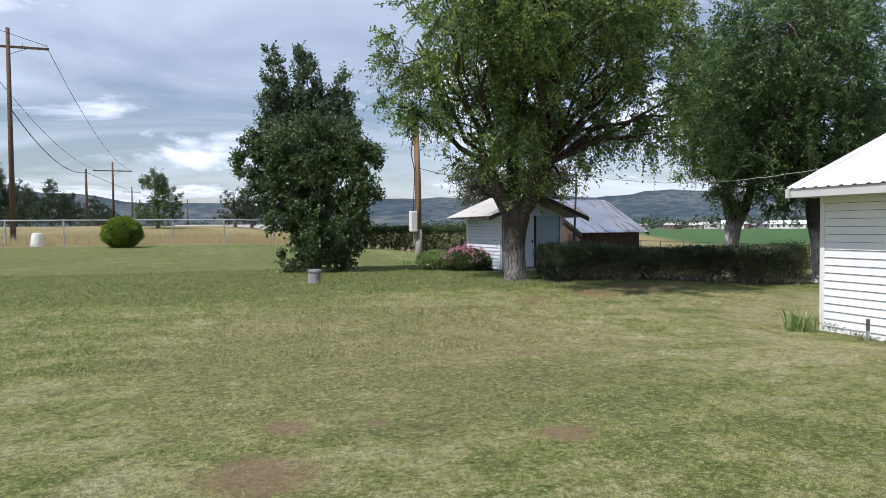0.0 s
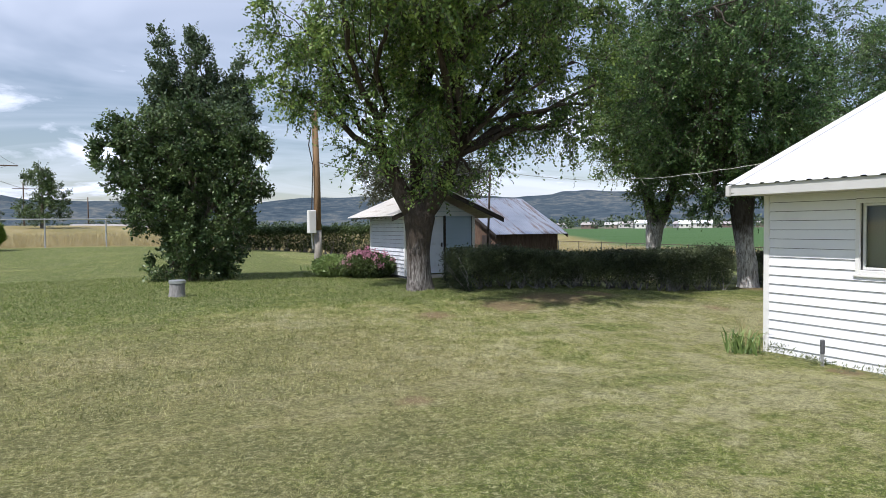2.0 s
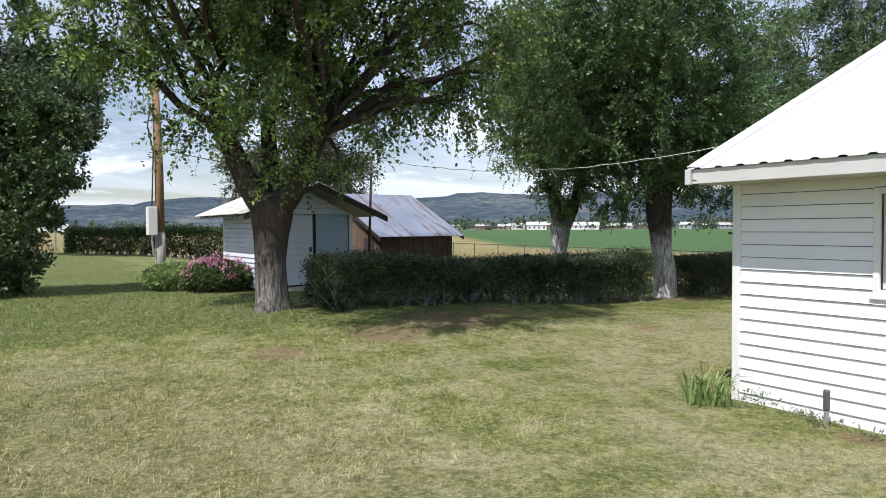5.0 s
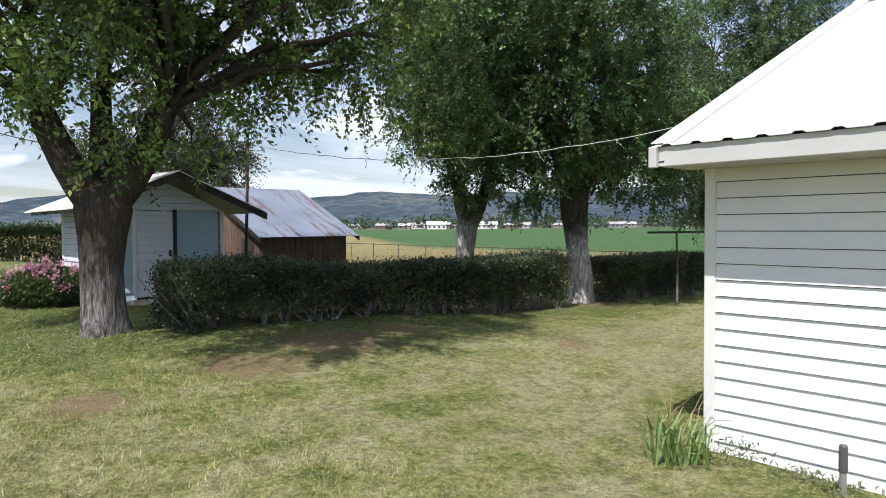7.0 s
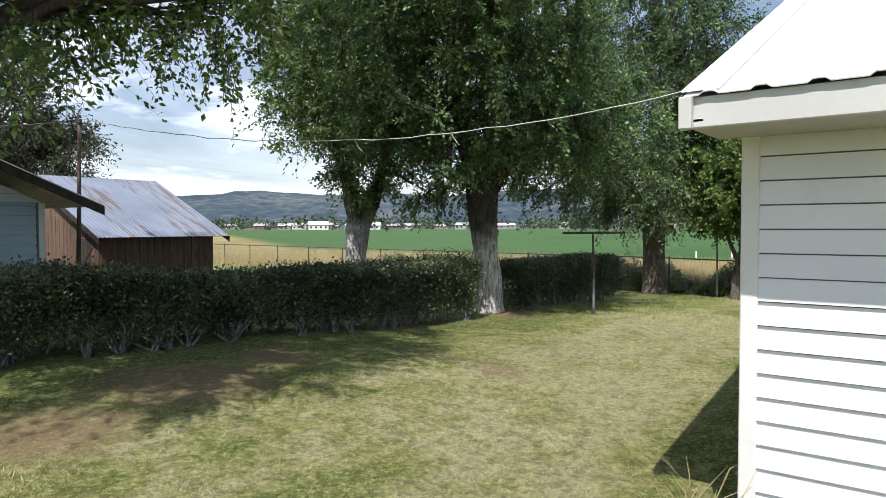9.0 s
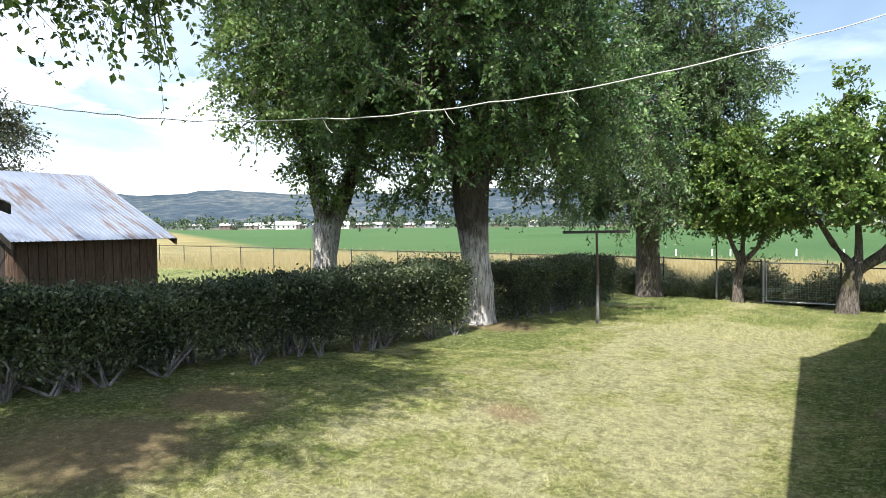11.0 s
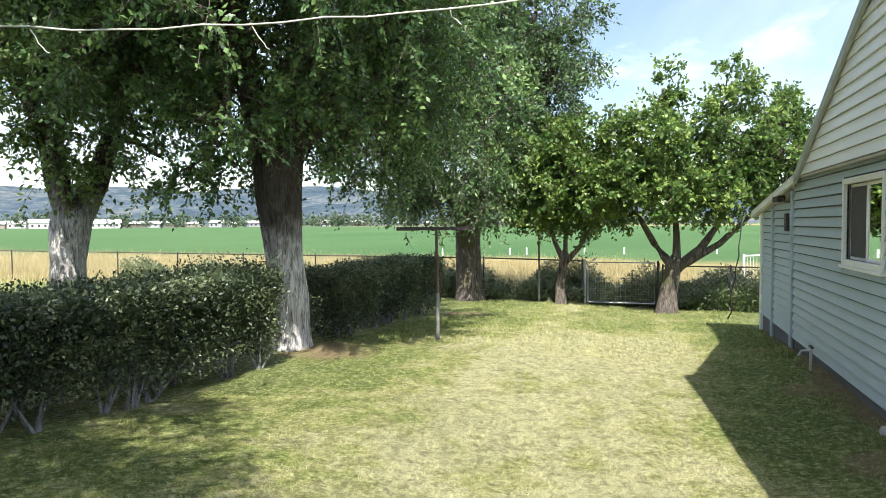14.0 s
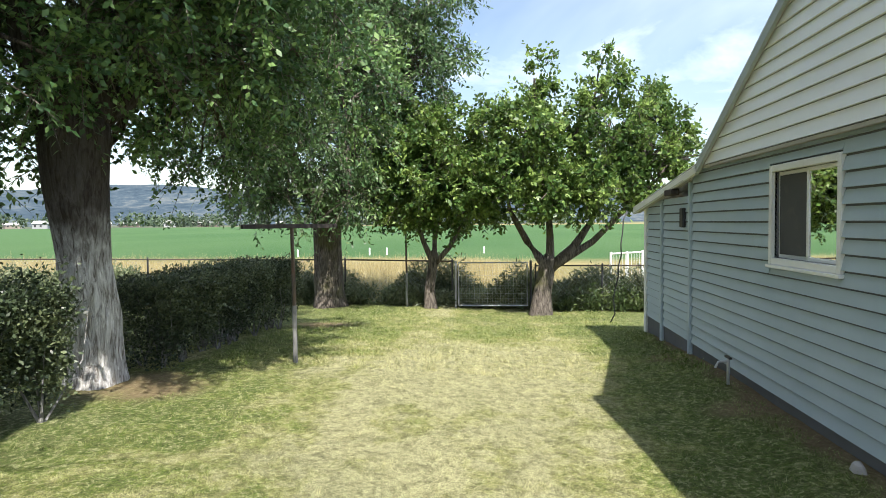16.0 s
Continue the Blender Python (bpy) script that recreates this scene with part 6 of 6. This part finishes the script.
blade_clump("iris_clump", "clump of sword-shaped grey-green iris leaves at the corner", 10.88, 9.25, 75, 0.50, 0.22, IRIS_LEAF, 61, 0.026)
blade_clump("grass_clump", "dry seeding grass stalks at the house corner", 11.2, 9.42, 26, 0.75, 0.22, DRY_STALK, 62, 0.010)
blade_clump("grass_clump", "tuft of green grass by the power pole", 8.3, 24.9, 50, 0.3, 0.5, IRIS_LEAF, 63, 0.02)

vent = thing("drain_pipe", "upright drain pipe with a dark cap by the wall", "pipe")
vx, vy = 11.12, 8.12
vz = gz(vx, vy)
part("pipe", Geo().tube([(vx, vy, vz - 0.05), (vx, vy, vz + 0.17)], [0.024, 0.024], 12), GALV, vent, "grey metal lower pipe", soft=False)
part("cap", Geo().tube([(vx, vy, vz + 0.16), (vx, vy, vz + 0.17), (vx, vy, vz + 0.35), (vx, vy, vz + 0.36)], [0.024, 0.030, 0.030, 0.022], 12), BLACK_PVC, vent, "dark plastic upper pipe")

tap = thing("garden_tap", "upright steel garden tap at the foot of the wall", "tap")
tz = gz(19.3, 9.4)
part("riser", Geo().tube([(19.3, 9.40, tz - 0.1), (19.3, 9.40, tz + 0.27)], [0.016, 0.016], 8), GALV, tap)
part("spout", Geo().tube([(19.3, 9.40, tz + 0.24), (19.3, 9.50, tz + 0.23), (19.3, 9.53, tz + 0.17)], [0.014, 0.014, 0.012], 8), GALV, tap)
part("handle", Geo().box((19.23, 9.385, tz + 0.27), (19.37, 9.415, tz + 0.29)), DARK_METAL, tap)

for k, (x, y, l, turn) in enumerate([(16.0, 9.34, 0.22, 8), (16.9, 9.36, 0.16, -12)]):
    st = part("stone", Geo().add([(-l / 2, -0.05, -0.05), (l / 2, -0.04, -0.05), (l / 2 - 0.02, 0.05, -0.05), (-l / 2 + 0.03, 0.04, -0.05), (-l / 2 + 0.03, -0.03, 0.02), (l / 2 - 0.04, -0.03, 0.04), (l / 2 - 0.05, 0.03, 0.03), (-l / 2 + 0.04, 0.03, 0.02)],
                             [(0, 3, 2, 1), (4, 5, 6, 7), (0, 1, 5, 4), (1, 2, 6, 5), (2, 3, 7, 6), (3, 0, 4, 7)]), CONCRETE)
    st.matrix_basis = pose(x, y, gz(x, y) + 0.03, 0, 0, turn)
    tagged(bevelled(st, 0.02, 2), "rough grey stone at the foot of the wall", "stone", "stones by the wall")

for f in (0.0, 0.12, 0.24, 0.30, 0.51, 0.655, 1.0):
    x, y = 52.1 + 6.5 * f, 23.7 - 17.0 * f
    z = gz(x, y)
    part("body", Geo().tube([(x, y, z - 0.1), (x, y, z + 0.42), (x, y, z + 0.46)], [0.055, 0.05, 0.02], 8), TRIM,
         thing("marker_stake", "short white stake at the edge of the crop", "stake", "stakes along the crop"))

hose = cable("hanging_cable", "dark cable hanging down at the house's end", (24.45, 9.45, 2.0), (24.25, 9.75, 0.02), 0.0, 0.012, DARK_CABLE, 10, 0.02)
barrel = thing("white_barrel", "white tapered barrel standing by the far fence", "barrel")
bz = gz(-8.2, 43.9)
part("body", Geo().tube([(-8.2, 43.9, bz - 0.02), (-8.2, 43.9, bz + 0.55), (-8.2, 43.9, bz + 0.72), (-8.2, 43.9, bz + 0.76)], [0.36, 0.31, 0.27, 0.2], 16), TRIM, barrel, soft=False)


# ---- distance: trees, town, valley ----
def far_tree(name, label, angle, d, h, w, mat, seed, cone=True):
    x, y = 0.92 - d * math.sin(radians(angle)), d * math.cos(radians(angle))
    lobes = [(0, 0, h * 0.28, w * 0.5, w * 0.5, h * 0.2), (w * 0.12, 0, h * 0.5, w * 0.38, w * 0.38, h * 0.18), (-w * 0.06, 0, h * 0.72, w * (0.24 if cone else 0.36), w * 0.25, h * 0.15), (0, 0, h * 0.88, w * (0.1 if cone else 0.24), w * 0.12, h * 0.1)]
    build_tree(name, label, "tree", (x, y), [(0, 0, -0.2, 0.22), (0, 0, h * 0.2, 0.16), (0, 0, h * 0.5, 0.08)], lobes, mat, DARK_BARK, 150, 8, 8, h * 0.09, -0.2, h * 0.034, 0.45, seed, 0.06, 0.3, branch_every=12)


for k, (a, d, h, w) in enumerate([(14.3, 118, 9.5, 5.5), (13.0, 120, 7.5, 6.0), (12.2, 112, 6.2, 6), (10.8, 108, 6.6, 5.5), (9.6, 116, 5.6, 5.0), (8.0, 112, 4.6, 5.0), (7.4, 120, 3.8, 5.0)]):
    far_tree("juniper_tree", "dark green juniper beyond the far fence", a, d, h, w, CONIFER, 100 + k)
far_tree("juniper_tree", "upright green conifer standing alone past the fence", 3.6, 78, 6.6, 4.6, LILAC_LEAF, 110)
far_tree("juniper_tree", "rounded dark conifer behind the tall bush", -2.2, 85, 4.6, 5.0, CONIFER, 111, False)
far_tree("broadleaf_tree", "dark broad tree behind the tall bush", -3.5, 88, 5.2, 5.0, CONIFER, 112, False)


def valley_woods():
    """Trees on the valley floor, too many to count: clumps of leaves on short trunks."""
    rng = np.random.default_rng(77)
    pts, ways, sizes = [], [], []
    for k in range(1250):
        a = radians(rng.uniform(-22, 95))
        d = rng.choice([rng.uniform(440, 620), rng.uniform(560, 950), rng.uniform(900, 1500)], p=[0.38, 0.37, 0.25])
        if noise.noise((a * 7, d * 0.004, 2)) < -0.22:
            continue
        if a < 0.35 and d < 600:
            d += 250
        x, y = d * math.sin(a), d * math.cos(a)
        h = rng.uniform(4, 9.5) * (1.0 + 0.2 * (d > 900))
        w = h * rng.uniform(0.32, 0.6)
        n = 46
        v = rng.normal(size=(n, 3))
        v /= np.linalg.norm(v, axis=1, keepdims=True)
        pts.append(np.array([x, y, h * 0.52 + 0.6]) + v * np.array([w, w, h * 0.5]) * (0.55 + 0.5 * rng.random((n, 1))))
        ways.append(v + rng.normal(size=(n, 3)))
        sizes.append(np.full(n, h * 0.26) * (0.7 + 0.6 * rng.random(n)))
    p = np.concatenate(pts)
    p[:, 2] = np.maximum(p[:, 2], 0.0)
    ob = new("valley_woods", leaf_mesh("valley_woods", p, np.concatenate(ways), np.concatenate(sizes), FAR_GREEN, rng, 0.7))
    tagged(ob, "scattered dark green trees over the valley floor", "trees", kind="stuff")


valley_woods()


def far_house(angle, d, l, w, h, turn, roof_mat, label, bright=False):
    a = radians(angle)
    x, y = d * math.sin(a), d * math.cos(a)
    ob = thing("farmhouse", label, "house", "houses across the valley")
    m = pose(x, y, 0, 0, 0, turn)
    wall = part("wall", Geo().box((-l / 2, -w / 2, -1), (l / 2, w / 2, h)), FAR_WALL if bright else FAR_PAINT, ob)
    wall.matrix_basis = m
    r = Geo().prism([(-l / 2 - 0.4, -w / 2 - 0.5, h - 0.15), (-l / 2 - 0.4, w / 2 + 0.5, h - 0.15), (-l / 2 - 0.4, 0, h + w * 0.24)], (l + 0.8, 0, 0))
    part("roof", r, roof_mat, ob).matrix_basis = m
    for k in range(int(l / 3.2)):
        u = -l / 2 + 1.6 + k * 3.2
        part("window", Geo().box((u - 0.6, -w / 2 - 0.04, 1.0), (u + 0.6, -w / 2 + 0.01, 2.3)), DARK_METAL, ob).matrix_basis = m


rng_t = np.random.default_rng(88)
for k in range(34):
    ang = [36, 38.5, 40.5, 42.4, 43.4, 45.5, 48, 49.5, 51.5, 53, 55, 57, 58, 60, 62.5, 65, 67, 69, 72, 75][k % 20] + rng_t.uniform(-0.7, 0.7)
    far_house(ang, rng_t.uniform(470, 760), rng_t.uniform(7, 15), rng_t.uniform(6, 8), rng_t.uniform(2.4, 3.4), -ang + rng_t.uniform(-35, 35),
              FAR_ROOF if rng_t.random() < 0.75 else SHED_TIN, "small pale house among trees across the valley")
far_house(42.6, 470, 13, 9, 3.4, -40, WHITE_ROOF, "long white building across the valley", True)
far_house(46.4, 470, 20, 9, 3.0, -44, WHITE_ROOF, "long low white building across the valley", True)
far_house(2.6, 150, 24, 8, 1.2, 10, FAR_ROOF, "long low grey-roofed house beyond the far fence")
